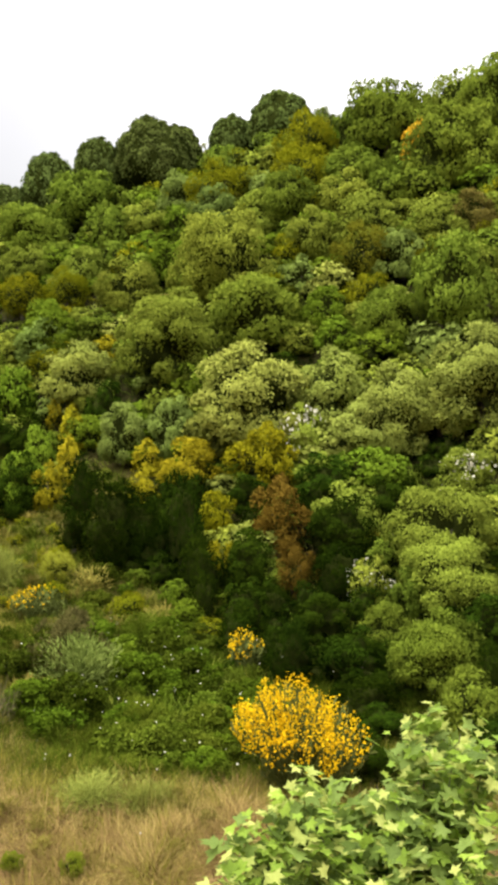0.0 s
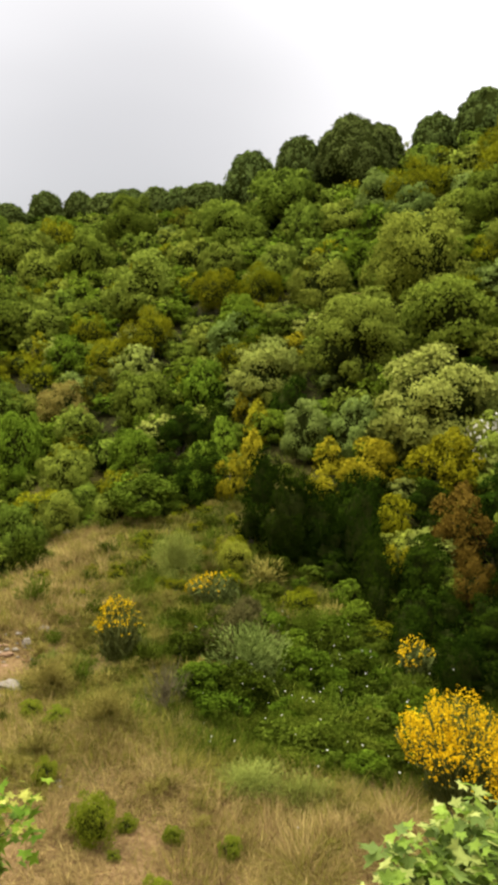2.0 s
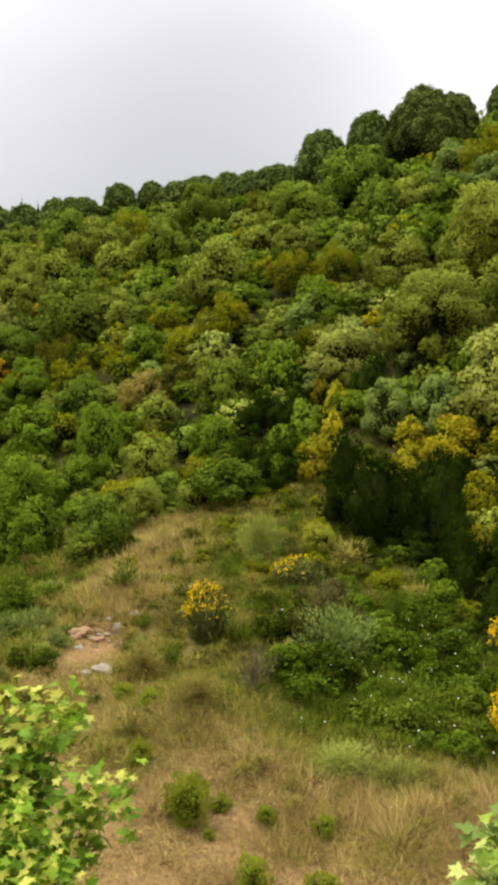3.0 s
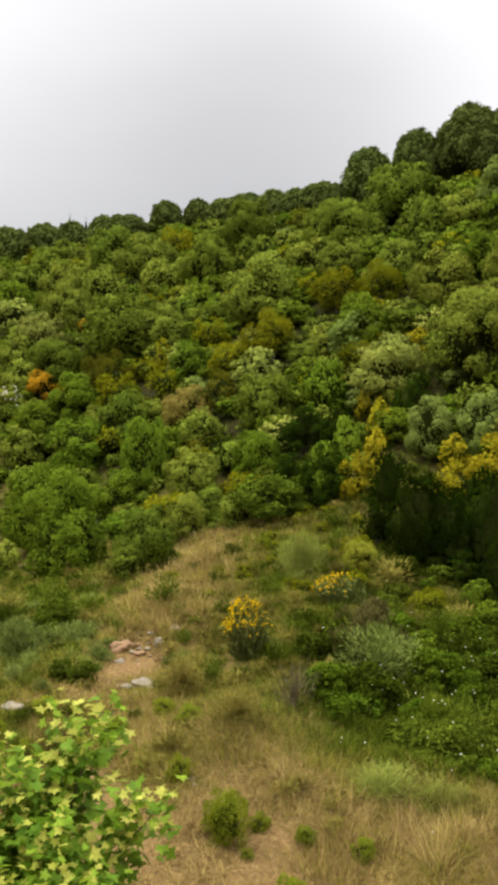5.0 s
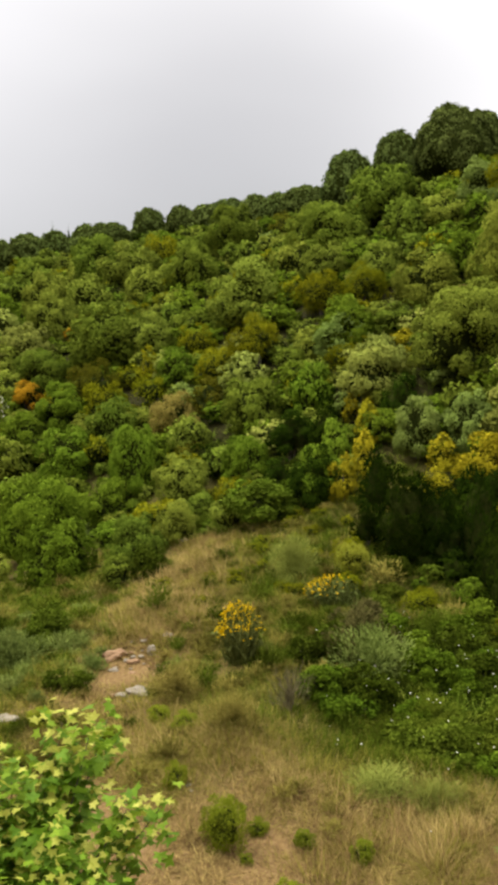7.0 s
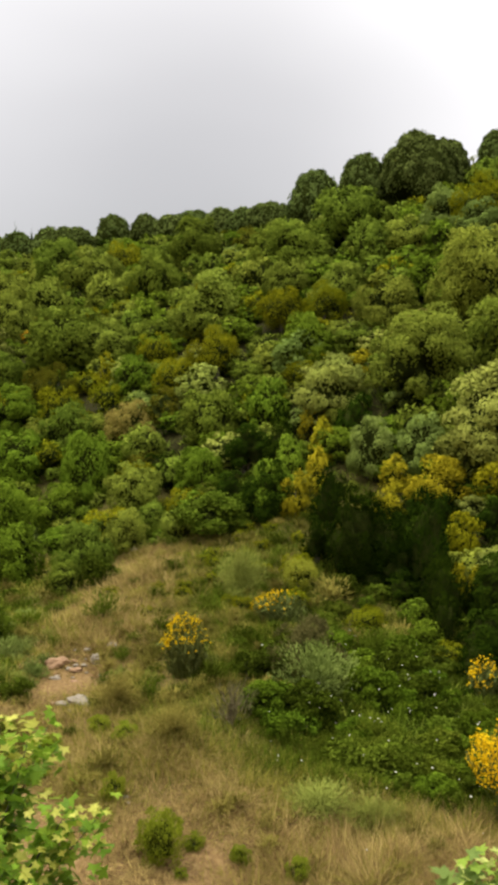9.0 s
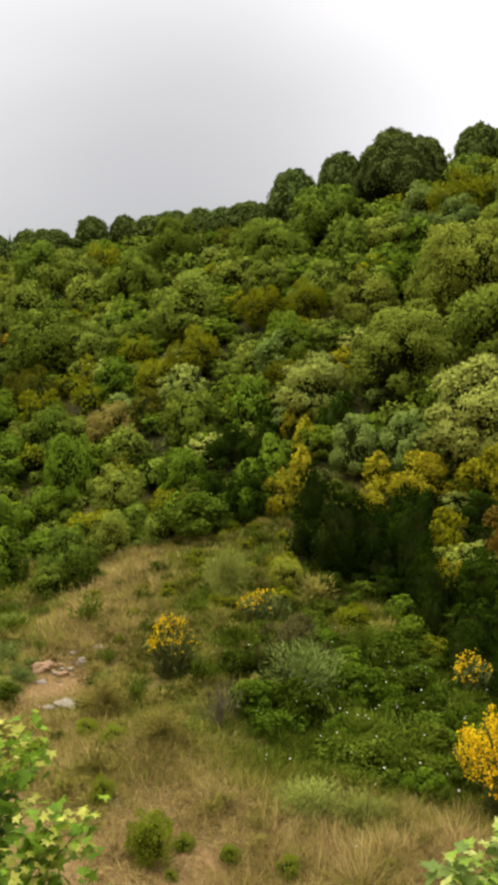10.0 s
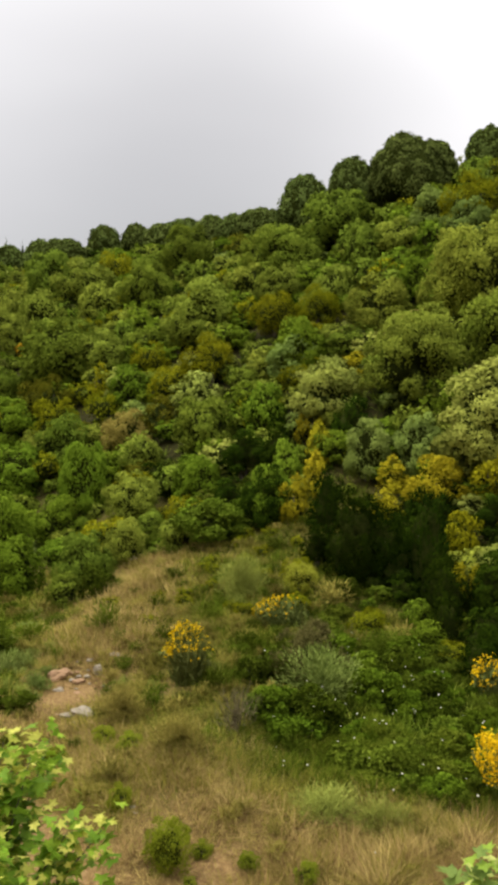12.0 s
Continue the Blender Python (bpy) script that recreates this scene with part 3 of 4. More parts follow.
def plant(kind, x, y, width, tall):
    """One shrub or tree: stems and a crown, built once for each kind, detail and variant and then copied."""
    name, label, category, leaf, ratio, *_ = KINDS[kind]
    far = math.hypot(x, y)
    looks = width / far * (1.5 if kind == "pine" else 1.0)
    detail = "broad" if looks > 0.112 else "middling" if looks > 0.06 else "small" if looks > 0.032 else "tiny"
    if "dwarf" in kind:
        detail = "middling" if width > 0.3 else "small"
    if KINDS[kind][-1] == "tuft" and detail == "small":
        detail = "tiny"
    variant = int(rng.integers(3))
    width *= 1.12 if kind == "pine" else 1.0
    lift = max(0.0, tall - 1.08 * width) if kind == "pine" else 0.0
    tall -= lift
    size = Matrix.Diagonal((width / 2, width / 2, tall / (2 * ratio), 1))
    m = pose(x, y, float(height(x, y)) + lift - 0.03, 0, 0, float(rng.uniform(0, 360))) @ size
    PLACED.append((x, y, width / 2))
    STANDING.append((far, math.atan2(x, y), width / 2 / far, (float(height(x, y)) + lift + 0.35 * tall - CAMERA_EYE) / far))
    key = (kind, detail, variant)
    if key in MADE:
        first = MADE[key]
        return copy_thing(first, m @ Matrix.Diagonal([1 / q for q in first.scale] + [1]))
    thing = tagged(new(name), label, category, "scrub on the slope")
    v, f, inner, lie = arrays(*key)
    part("crown", mesh_of("crown", v, f, [LEAF[leaf], SHADE_CORE], inner, spray=lie), thing)
    v, f = stems_arrays(ratio, -1.8 if kind == "pine" else -0.05)
    if KINDS[kind][-1] == "tuft":
        part("stem_spray", mesh_of("stem_spray", v * np.array([1, 1, 0.7]), f, [LEAF[leaf]]), thing, "thin green stalks")["kind"] = "stuff"
    else:
        part("trunk", mesh_of("trunk", v, f, [BARK]), thing, "grey-brown stems")
    if kind == "blossom":
        d = unit(rng.normal(size=(210, 3)) + np.array([0, 0, 0.5]))
        c = unit(rng.normal(size=(9, 3)) + np.array([0, 0, 0.4]))[rng.integers(9, size=210)]
        pos = unit(c + 0.55 * d * rng.random((210, 1)) ** 0.5) * np.array([1.0, 1.0, 0.88]) * rng.uniform(0.70, 1.12, (210, 1)) + np.array([0, 0, 0.60])
        v, f = leaf_quads(pos, unit(d), 0.085, 0.075)
        part("blossom", mesh_of("blossom", v, f, [LEAF["bloom"]]), thing, "clusters of white blossom")["kind"] = "stuff"
    if kind == "olive_brown":
        d = unit(rng.normal(size=(110, 3)) * np.array([0.3, 0.3, 0.3]) + np.array([0.05, -0.5, 0.9]))
        v, f = leaf_quads(d * np.array([0.62, 0.8, 1.0]) * 1.02 + np.array([0, 0, 0.72]), d, 0.05, 0.035)
        part("withered_top", mesh_of("withered_top", v, f, [LEAF["flush"]]), thing, "reddish withered leaves")["kind"] = "stuff"
    thing.matrix_basis = m
    MADE[key] = thing
    return thing

# ---- shrubs and trees that stand apart: kind, place, width, height ----
plant("pine", -53.34, 116.04, 6.11, 5.19)
plant("cypress", -50.42, 117.03, 0.81, 4.82)
plant("pine", -47.57, 113.93, 5.52, 4.57)
plant("cypress", -44.53, 114.88, 0.95, 5.08)
plant("pine", -42.64, 111.35, 4.57, 3.94)
plant("cypress", -40.08, 109.18, 0.74, 4.27)
plant("pine", -36.06, 104.42, 4.38, 3.90)
plant("pine", -32.93, 103.45, 5.91, 3.26)
plant("oak", -39.28, 98.08, 4.44, 3.55)
plant("pine", -26.95, 99.24, 3.83, 3.84)
plant("pine", -22.61, 96.56, 3.31, 3.32)
plant("pine", -17.15, 94.96, 4.96, 2.85)
plant("oak", -36.28, 89.02, 4.89, 3.91)
plant("pine", -19.13, 92.75, 3.65, 2.93)
plant("oak", -36.66, 84.12, 4.95, 3.96)
plant("pine", -13.30, 89.41, 3.72, 3.09)
plant("pine", -10.84, 87.67, 3.41, 3.02)
plant("oak", -28.27, 83.48, 6.19, 4.95)
plant("pine", -7.70, 86.84, 3.60, 3.19)
plant("pine", -8.44, 86.57, 4.48, 3.30)
plant("mastic", -36.23, 79.22, 4.69, 3.75)
plant("golden", -20.81, 81.51, 4.03, 3.22)
plant("olive", -30.41, 77.18, 5.53, 4.43)
plant("pine", -3.66, 80.04, 4.58, 5.75)
plant("oak", -13.71, 78.73, 5.39, 4.36)
plant("olive", -22.59, 76.56, 5.60, 4.48)
plant("light", -33.51, 73.21, 4.33, 3.46)
plant("rust_green", -9.17, 78.25, 3.13, 2.53)
plant("olive", -25.61, 74.02, 4.57, 3.66)
plant("olive", -27.01, 69.71, 4.97, 3.98)
plant("olive", -19.94, 71.58, 4.01, 3.40)
plant("oak", 3.88, 72.19, 4.47, 3.76)
plant("silver", 17.87, 68.72, 2.80, 2.58)
plant("orange", -25.50, 68.66, 1.11, 1.11)
plant("pine", 6.75, 70.19, 3.23, 4.40)
plant("pine", 10.68, 69.39, 3.32, 3.66)
plant("pine", 14.15, 67.46, 4.83, 4.44)
plant("oak", -15.52, 69.75, 5.10, 4.33)
plant("pine", 4.55, 68.11, 5.91, 5.71)
plant("pine", 0.46, 68.02, 3.46, 6.08)
plant("light", -26.54, 63.30, 4.86, 3.88)
plant("olive", -28.02, 62.07, 3.95, 3.16)
plant("oak", -5.32, 66.50, 4.80, 3.84)
plant("oak", -0.48, 64.80, 5.45, 4.36)
plant("oak", -3.88, 62.50, 4.63, 3.70)
plant("olive", 23.34, 54.99, 4.76, 3.96)
plant("olive", -25.67, 57.24, 3.36, 2.69)
plant("oak", 16.85, 57.53, 3.16, 3.55)
plant("oak", -23.22, 57.70, 4.00, 3.20)
plant("golden", 13.96, 57.28, 5.04, 4.03)
plant("oak", 24.27, 52.74, 4.25, 5.03)
plant("olive", -6.31, 60.31, 3.56, 2.85)
plant("oak", -18.41, 57.67, 5.75, 4.60)
plant("orange", -23.73, 55.97, 2.53, 2.02)
plant("oak", 18.39, 54.69, 5.60, 4.97)
plant("orange", 18.79, 50.62, 2.50, 3.29)
plant("blossom", -25.74, 54.72, 2.51, 2.10)
plant("oak", -18.53, 57.36, 3.50, 2.80)
plant("silver", 5.74, 57.68, 3.56, 2.85)
plant("olive", -15.45, 56.72, 3.79, 3.03)
plant("golden", 7.62, 55.46, 4.36, 3.49)
plant("olive", -8.96, 55.51, 5.37, 4.29)
plant("olive", -3.87, 55.88, 3.39, 2.71)
plant("olive", 2.91, 55.33, 3.38, 2.71)
plant("rust_green", -18.23, 53.03, 3.61, 2.88)
plant("oak", 1.04, 54.89, 2.54, 3.53)
plant("golden_yellow", -14.82, 53.06, 1.60, 2.43)
plant("golden", 11.89, 51.60, 4.48, 3.59)
plant("mastic", -19.45, 50.91, 3.61, 2.88)
plant("golden", -11.60, 52.82, 2.90, 2.32)
plant("silver", 6.75, 52.46, 3.41, 2.73)
plant("oak", 14.79, 48.88, 4.32, 3.46)
plant("golden", -16.56, 49.62, 3.03, 2.43)
plant("oak", 18.74, 46.41, 4.93, 4.60)
plant("mastic", -20.67, 47.89, 3.78, 3.02)
plant("olive", -0.80, 51.28, 3.27, 2.62)
plant("mastic", -12.35, 50.22, 2.77, 2.35)
plant("golden", -3.88, 51.02, 3.09, 2.47)
plant("oak", 10.62, 48.91, 4.21, 3.37)
plant("oak", 20.36, 45.04, 3.88, 3.88)
plant("olive", 9.42, 49.29, 3.56, 2.85)
plant("olive", -21.07, 46.46, 3.06, 2.45)
plant("olive", 13.40, 47.44, 3.51, 2.81)
plant("oak", 15.54, 46.27, 2.84, 2.27)
plant("golden", -1.38, 48.98, 2.96, 2.37)
plant("golden", -9.22, 47.66, 2.82, 2.25)
plant("mastic", 3.92, 47.43, 2.89, 2.31)
plant("oak", -14.85, 45.86, 3.65, 2.92)
plant("golden", -7.04, 47.42, 3.39, 2.71)
plant("mastic", -16.61, 44.20, 3.63, 2.91)
plant("light", -7.59, 45.25, 2.75, 2.20)
plant("rust_green", -9.29, 44.96, 2.46, 1.97)
plant("olive", 10.83, 43.44, 3.45, 2.76)
plant("olive", 13.15, 42.56, 3.73, 2.98)
plant("golden", 9.71, 43.56, 2.57, 2.05)
plant("olive", 1.69, 44.77, 3.71, 2.99)
plant("dry_shrub", -10.78, 43.77, 2.98, 2.41)
plant("pinkish", 17.71, 40.38, 2.84, 2.27)
plant("silver", -3.11, 44.63, 2.12, 1.75)
plant("mastic", -2.10, 44.51, 3.24, 2.60)
plant("silver", -2.63, 44.09, 2.65, 2.12)
plant("olive", 6.05, 42.35, 5.35, 4.28)
plant("olive", 15.33, 39.30, 3.25, 2.60)
plant("silver", 9.34, 40.77, 2.26, 1.81)
plant("olive", -9.33, 41.20, 2.53, 2.02)
plant("rust_green", 12.23, 39.61, 3.32, 2.65)
plant("mastic", -16.84, 37.60, 2.88, 2.61)
plant("silver", 13.53, 38.37, 2.86, 2.34)
plant("yellow", 0.53, 41.09, 1.90, 1.40)
plant("mastic", -11.70, 39.42, 2.90, 3.37)
plant("oak", -6.46, 40.05, 3.58, 2.86)
plant("olive", 15.95, 35.79, 2.25, 1.80)
plant("mastic", -12.37, 37.32, 2.61, 2.24)
plant("mastic", -14.64, 36.18, 4.45, 3.56)
plant("golden", 11.41, 37.15, 2.10, 1.68)
plant("mastic", -3.43, 38.97, 2.22, 2.47)
plant("dark", -3.61, 38.98, 2.59, 2.27)
plant("light", -0.93, 38.46, 3.52, 2.82)
plant("light", -0.88, 37.99, 3.40, 2.72)
plant("oak", 6.64, 36.86, 4.04, 3.23)
plant("mastic", 9.38, 36.32, 2.62, 2.09)
plant("yellow", -1.45, 37.29, 1.40, 1.93)
plant("olive", -8.65, 36.06, 2.69, 2.16)
plant("olive", -15.48, 32.89, 1.63, 1.39)
plant("olive_brown", 3.08, 36.36, 4.63, 4.16)
plant("oak", 13.31, 32.95, 3.85, 3.85)
plant("mastic", -5.92, 35.34, 2.53, 2.03)
plant("dark", -4.02, 35.55, 2.59, 2.07)
plant("oak", 11.21, 33.44, 2.79, 2.46)
plant("mastic", 9.37, 34.10, 2.01, 1.61)
plant("dark", 0.22, 35.05, 1.66, 2.10)
plant("dark", -2.56, 34.35, 1.43, 2.13)
plant("yellow", -0.93, 34.15, 1.35, 1.90)
plant("dark", -4.28, 33.22, 1.59, 1.27)
plant("mastic", -2.10, 33.36, 1.48, 2.00)
plant("olive", -7.91, 31.62, 2.07, 1.66)
plant("mastic", -11.67, 29.82, 3.06, 2.45)
plant("silver", 0.84, 31.97, 2.02, 2.22)
plant("yellow", -0.97, 31.64, 1.20, 1.76)
plant("silver", 2.40, 31.56, 2.00, 2.19)
plant("olive", -5.67, 30.30, 1.47, 1.18)
plant("yellow", 1.68, 30.86, 1.39, 1.29)
plant("oak", -8.71, 29.27, 2.43, 1.94)
plant("mastic", -2.67, 30.52, 1.84, 2.03)
plant("light", 7.93, 29.61, 2.90, 2.90)
plant("dark", -2.75, 30.32, 2.02, 2.12)
plant("bramble", -4.24, 29.93, 2.87, 1.34)
plant("blossom", 6.55, 28.0, 1.91, 2.30)
plant("light", 4.95, 29.75, 4.47, 4.00)
plant("yellow", -1.61, 29.35, 1.20, 1.60)
plant("light", 10.87, 27.37, 2.60, 2.23)
plant("light", 11.94, 26.78, 3.52, 3.52)
plant("yellow", 2.89, 28.75, 2.30, 1.84)
plant("light", 9.31, 27.24, 3.27, 2.90)
plant("light", 8.23, 27.36, 2.70, 2.16)
plant("yellow", 1.45, 28.37, 1.40, 1.19)
plant("juniper", -0.50, 27.82, 1.41, 2.11)
plant("oak", -8.32, 25.95, 1.15, 1.08)
plant("bramble", -7.36, 26.20, 1.22, 1.05)
plant("golden_yellow", 4.89, 26.96, 2.25, 2.42)
plant("golden_yellow", 3.38, 25.68, 1.40, 1.40)
plant("blossom", 10.28, 23.79, 1.97, 1.57)
plant("dark", 6.68, 25.03, 2.46, 1.97)
plant("juniper", -0.72, 25.04, 1.35, 1.35)
plant("dark", 7.84, 23.68, 1.50, 1.50)
plant("olive", 6.86, 23.93, 2.21, 1.77)
plant("juniper", 0.98, 24.83, 1.97, 2.13)
plant("juniper", 0.56, 24.41, 1.71, 1.09)
plant("rust", 4.80, 23.98, 2.09, 2.32)
plant("juniper", 1.47, 24.19, 1.70, 1.39)
plant("juniper", 0.22, 24.22, 2.15, 2.61)
plant("juniper", 2.17, 23.93, 1.44, 2.97)
plant("golden", -1.23, 23.66, 0.94, 0.70)
plant("golden_yellow", 3.11, 23.26, 1.13, 1.05)
plant("dark", 6.21, 22.73, 2.25, 1.95)
plant("pale_herb", -2.62, 23.26, 1.50, 1.20)
plant("oak", 7.25, 21.68, 1.17, 1.17)
plant("dark", 3.75, 22.54, 1.39, 1.68)
plant("light_dwarf", -1.11, 22.75, 0.96, 0.82)
plant("dull", -0.33, 22.63, 1.31, 0.73)
plant("juniper", 2.43, 22.42, 1.44, 1.66)
plant("blossom", 6.45, 20.9, 1.20, 1.15)
plant("rust", 4.79, 21.84, 1.43, 1.57)
plant("herb", -5.84, 21.28, 1.00, 0.71)
plant("olive", 8.40, 20.79, 2.84, 2.28)
plant("juniper", 5.84, 21.41, 1.56, 1.42)
plant("bramble", -8.24, 20.24, 1.56, 0.99)
plant("juniper", 2.43, 21.32, 0.83, 1.24)
plant("golden", 0.62, 21.36, 1.11, 0.69)
plant("dark", 3.29, 20.65, 1.48, 1.28)
plant("olive", 7.88, 19.17, 2.52, 1.85)
plant("oak", 7.13, 19.33, 1.59, 1.32)
plant("dark", 4.85, 19.78, 1.71, 1.32)
plant("sage", -8.37, 18.27, 1.63, 1.00)
plant("juniper", 2.99, 19.65, 1.16, 0.91)
plant("oak", 6.10, 18.64, 1.40, 1.14)
plant("bramble", 1.28, 19.34, 0.89, 0.76)
plant("brown", -0.77, 18.40, 1.79, 1.14)
plant("juniper", 3.84, 17.87, 1.31, 1.43)
plant("bramble", -1.81, 17.76, 0.82, 0.59)
plant("sage", -0.46, 17.61, 1.60, 1.05)
plant("dark", 4.83, 16.88, 1.72, 1.43)
plant("oak", 6.19, 15.85, 1.99, 1.66)
plant("dull", -4.13, 16.22, 1.05, 0.66)
plant("dead_brush", -1.90, 15.65, 0.94, 0.94)
plant("oak", 6.37, 14.35, 1.35, 1.24)
plant("dull", -2.74, 14.65, 1.09, 0.60)
plant("dull", -5.62, 13.49, 1.08, 0.69)
plant("dark", 4.24, 13.55, 0.96, 0.82)
plant("dull", -3.89, 13.10, 0.56, 0.37)
plant("dwarf", -3.32, 12.85, 0.45, 0.41)
plant("pale_herb", -0.24, 13.17, 1.30, 0.46)
plant("pale_herb", 0.55, 13.0, 1.10, 0.40)
plant("dwarf", -1.91, 11.77, 0.39, 0.25)
plant("dwarf", -1.26, 11.61, 0.35, 0.35)
plant("dwarf", -0.43, 11.36, 0.37, 0.37)
plant("dwarf", -2.31, 11.33, 0.76, 0.71)
plant("dwarf", -1.96, 11.07, 0.24, 0.19)
plant("dwarf", -1.21, 9.97, 0.54, 0.48)
plant("light_dwarf", -0.36, 9.92, 0.57, 0.44)

# ---- the scrub between them, too dense to count ----
def hillside_scrub():
    vs, fs, ms, ts, ls, k = [], [], [], [], [], 0
    kinds = ["oak", "mastic", "olive", "golden", "light", "silver", "rust_green", "dark"]
    odds = [0.26, 0.23, 0.25, 0.12, 0.06, 0.03, 0.03, 0.02]
    taken = np.array(PLACED)
    spots = []
    for step, apart, wide, high, end in ((2.25, 0.6, (1.1, 1.9), (1.3, 2.2), 74), (1.85, 0.2, (0.7, 1.1), (0.7, 1.2), 58), (1.35, 0.45, (0.6, 0.9), (0.5, 0.9), 31)):
        for s in np.arange(16.5 if end == 31 else 21, end, step):
            for u in np.arange(-55, 150, step):
                a, b = s + rng.uniform(-0.5, 0.5) * step, u + rng.uniform(-0.5, 0.5) * step
                x, y = 0.6 * a - 0.8 * b, 0.8 * a + 0.6 * b
                turn = math.degrees(math.atan2(x, y))
                if y < 8 or abs(turn) > 29 or (end == 31 and x < 2.6) or bump(x, y, -3.5, 25, 6.5, 7.0) > 0.40:
                    continue
                d = np.hypot(taken[:, 0] - x, taken[:, 1] - y) / taken[:, 2]
                if d.min() < apart or (a > 70 and rng.random() < 0.6):
                    continue
                spots.append((x, y, rng.uniform(*wide), rng.uniform(*high) * (0.75 if a < 26 else 1.0)))
    mats = [LEAF[KINDS[q][3]] for q in kinds] + [SHADE_CORE]
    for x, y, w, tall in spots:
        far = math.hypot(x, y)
        # small scrub near the wood's edge takes the kind darkened as shade
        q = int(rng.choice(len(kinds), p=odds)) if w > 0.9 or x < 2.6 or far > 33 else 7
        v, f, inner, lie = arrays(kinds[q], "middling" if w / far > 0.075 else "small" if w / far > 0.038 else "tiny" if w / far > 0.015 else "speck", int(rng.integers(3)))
        # cut to fit the camera's view of the placed crowns behind
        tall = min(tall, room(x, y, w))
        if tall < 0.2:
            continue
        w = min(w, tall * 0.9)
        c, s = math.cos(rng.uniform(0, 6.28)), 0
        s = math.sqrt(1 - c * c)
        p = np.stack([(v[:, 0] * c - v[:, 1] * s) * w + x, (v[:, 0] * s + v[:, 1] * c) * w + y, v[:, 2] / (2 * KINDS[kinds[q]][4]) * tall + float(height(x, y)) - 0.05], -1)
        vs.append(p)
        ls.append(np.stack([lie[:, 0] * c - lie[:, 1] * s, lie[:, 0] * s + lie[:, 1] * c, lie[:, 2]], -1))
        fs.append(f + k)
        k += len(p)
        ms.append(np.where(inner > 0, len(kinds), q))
        ts.append(np.full(len(p), rng.random()))
    ob = new("hillside_scrub", mesh_of("hillside_scrub", np.concatenate(vs), np.concatenate(fs), mats, np.concatenate(ms), np.concatenate(ts), np.concatenate(ls)))
    return tagged(ob, "dense mixed green scrub covering the hillside", "scrub", kind="stuff")


hillside_scrub()

# ---- low growth on the knoll, the gully and the wood's edge ----
def scatter(count, cx, cy, wx, wy, kinds, wide, tall, turn=0.0, gap=0.5):
    """Random plants inside an ellipse, none on another."""
    done, tries = 0, 0
    c, s = math.cos(turn), math.sin(turn)
    while done < count and tries < count * 12:
        tries += 1
        a, r = rng.uniform(0, 6.283), math.sqrt(rng.random())
        u, v = wx * r * math.cos(a), wy * r * math.sin(a)
        x, y, w = cx + c * u - s * v, cy + s * u + c * v, rng.uniform(*wide)
        if min(math.hypot(x - p - 0.0, y - q) - gap * (o + w / 2) for p, q, o in PLACED) < 0:
            continue
        # height limited so that the camera still sees the crowns further up
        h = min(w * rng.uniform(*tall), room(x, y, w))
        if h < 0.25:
            continue
        w = min(w, h / 0.5)
        plant(str(rng.choice(kinds)), x, y, w, h)
        done += 1


PLACED.append((3.13, 13.4, 1.1))
for y in (15.6, 16.4, 17.2, 18.0, 18.8, 19.6):
    PLACED.append((-5.1 - 0.18 * (y - 15.6), y, 0.75))
PLACED.append((-3.16, 17.8, 0.5))
scatter(75, 0.9, 17.0, 2.4, 3.4, ["bramble", "bramble", "vine", "herb", "vine"], (0.6, 1.5), (0.45, 0.70), gap=0.30)
scatter(14, 1.6, 22.0, 2.2, 2.6, ["bramble", "dull", "golden", "mastic"], (0.6, 1.2), (0.4, 0.7))
# near-black shrubs fill the hollows of the wood in place of shade
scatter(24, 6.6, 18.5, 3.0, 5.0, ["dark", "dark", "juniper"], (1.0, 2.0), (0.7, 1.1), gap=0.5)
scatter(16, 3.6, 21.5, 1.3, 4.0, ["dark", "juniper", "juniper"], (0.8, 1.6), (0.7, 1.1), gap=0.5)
scatter(95, -3.0, 26.0, 4.0, 5.0, ["dull", "herb", "herb", "dull", "golden"], (0.4, 0.9), (0.35, 0.6))
scatter(80, -11.5, 25.0, 3.6, 7.5, ["bramble", "dull", "herb", "herb", "dull"], (0.5, 1.3), (0.4, 0.7), turn=0.35)
scatter(60, -3.2, 18.8, 2.6, 3.4, ["dull", "herb", "dull", "herb", "dull"], (0.35, 0.8), (0.4, 0.65))
scatter(60, -8.2, 19.5, 1.9, 4.0, ["herb", "sage", "sage", "bramble", "pale_herb"], (0.4, 1.0), (0.45, 0.8), turn=0.35)
scatter(44, -3.0, 20.8, 2.6, 4.2, ["pale_herb", "dull", "herb"], (0.3, 0.7), (0.45, 0.75))
scatter(30, -6.5, 33.5, 3.4, 2.6, ["olive", "mastic", "bramble", "oak"], (0.8, 1.6), (0.6, 0.9), gap=0.35)
scatter(26, -5.4, 14.6, 2.4, 1.5, ["dull", "herb", "dwarf", "dull"], (0.35, 0.8), (0.45, 0.7))


# more darkened fill, standing in for shade behind the knoll
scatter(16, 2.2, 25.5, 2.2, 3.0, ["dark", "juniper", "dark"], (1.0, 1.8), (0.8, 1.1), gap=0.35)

scatter(10, 0.4, 12.4, 2.4, 0.9, ["dull"], (0.25, 0.55), (0.4, 0.6))
scatter(7, -2.5, 12.0, 2.6, 0.9, ["dull", "dwarf", "dull"], (0.15, 0.35), (0.4, 0.7))


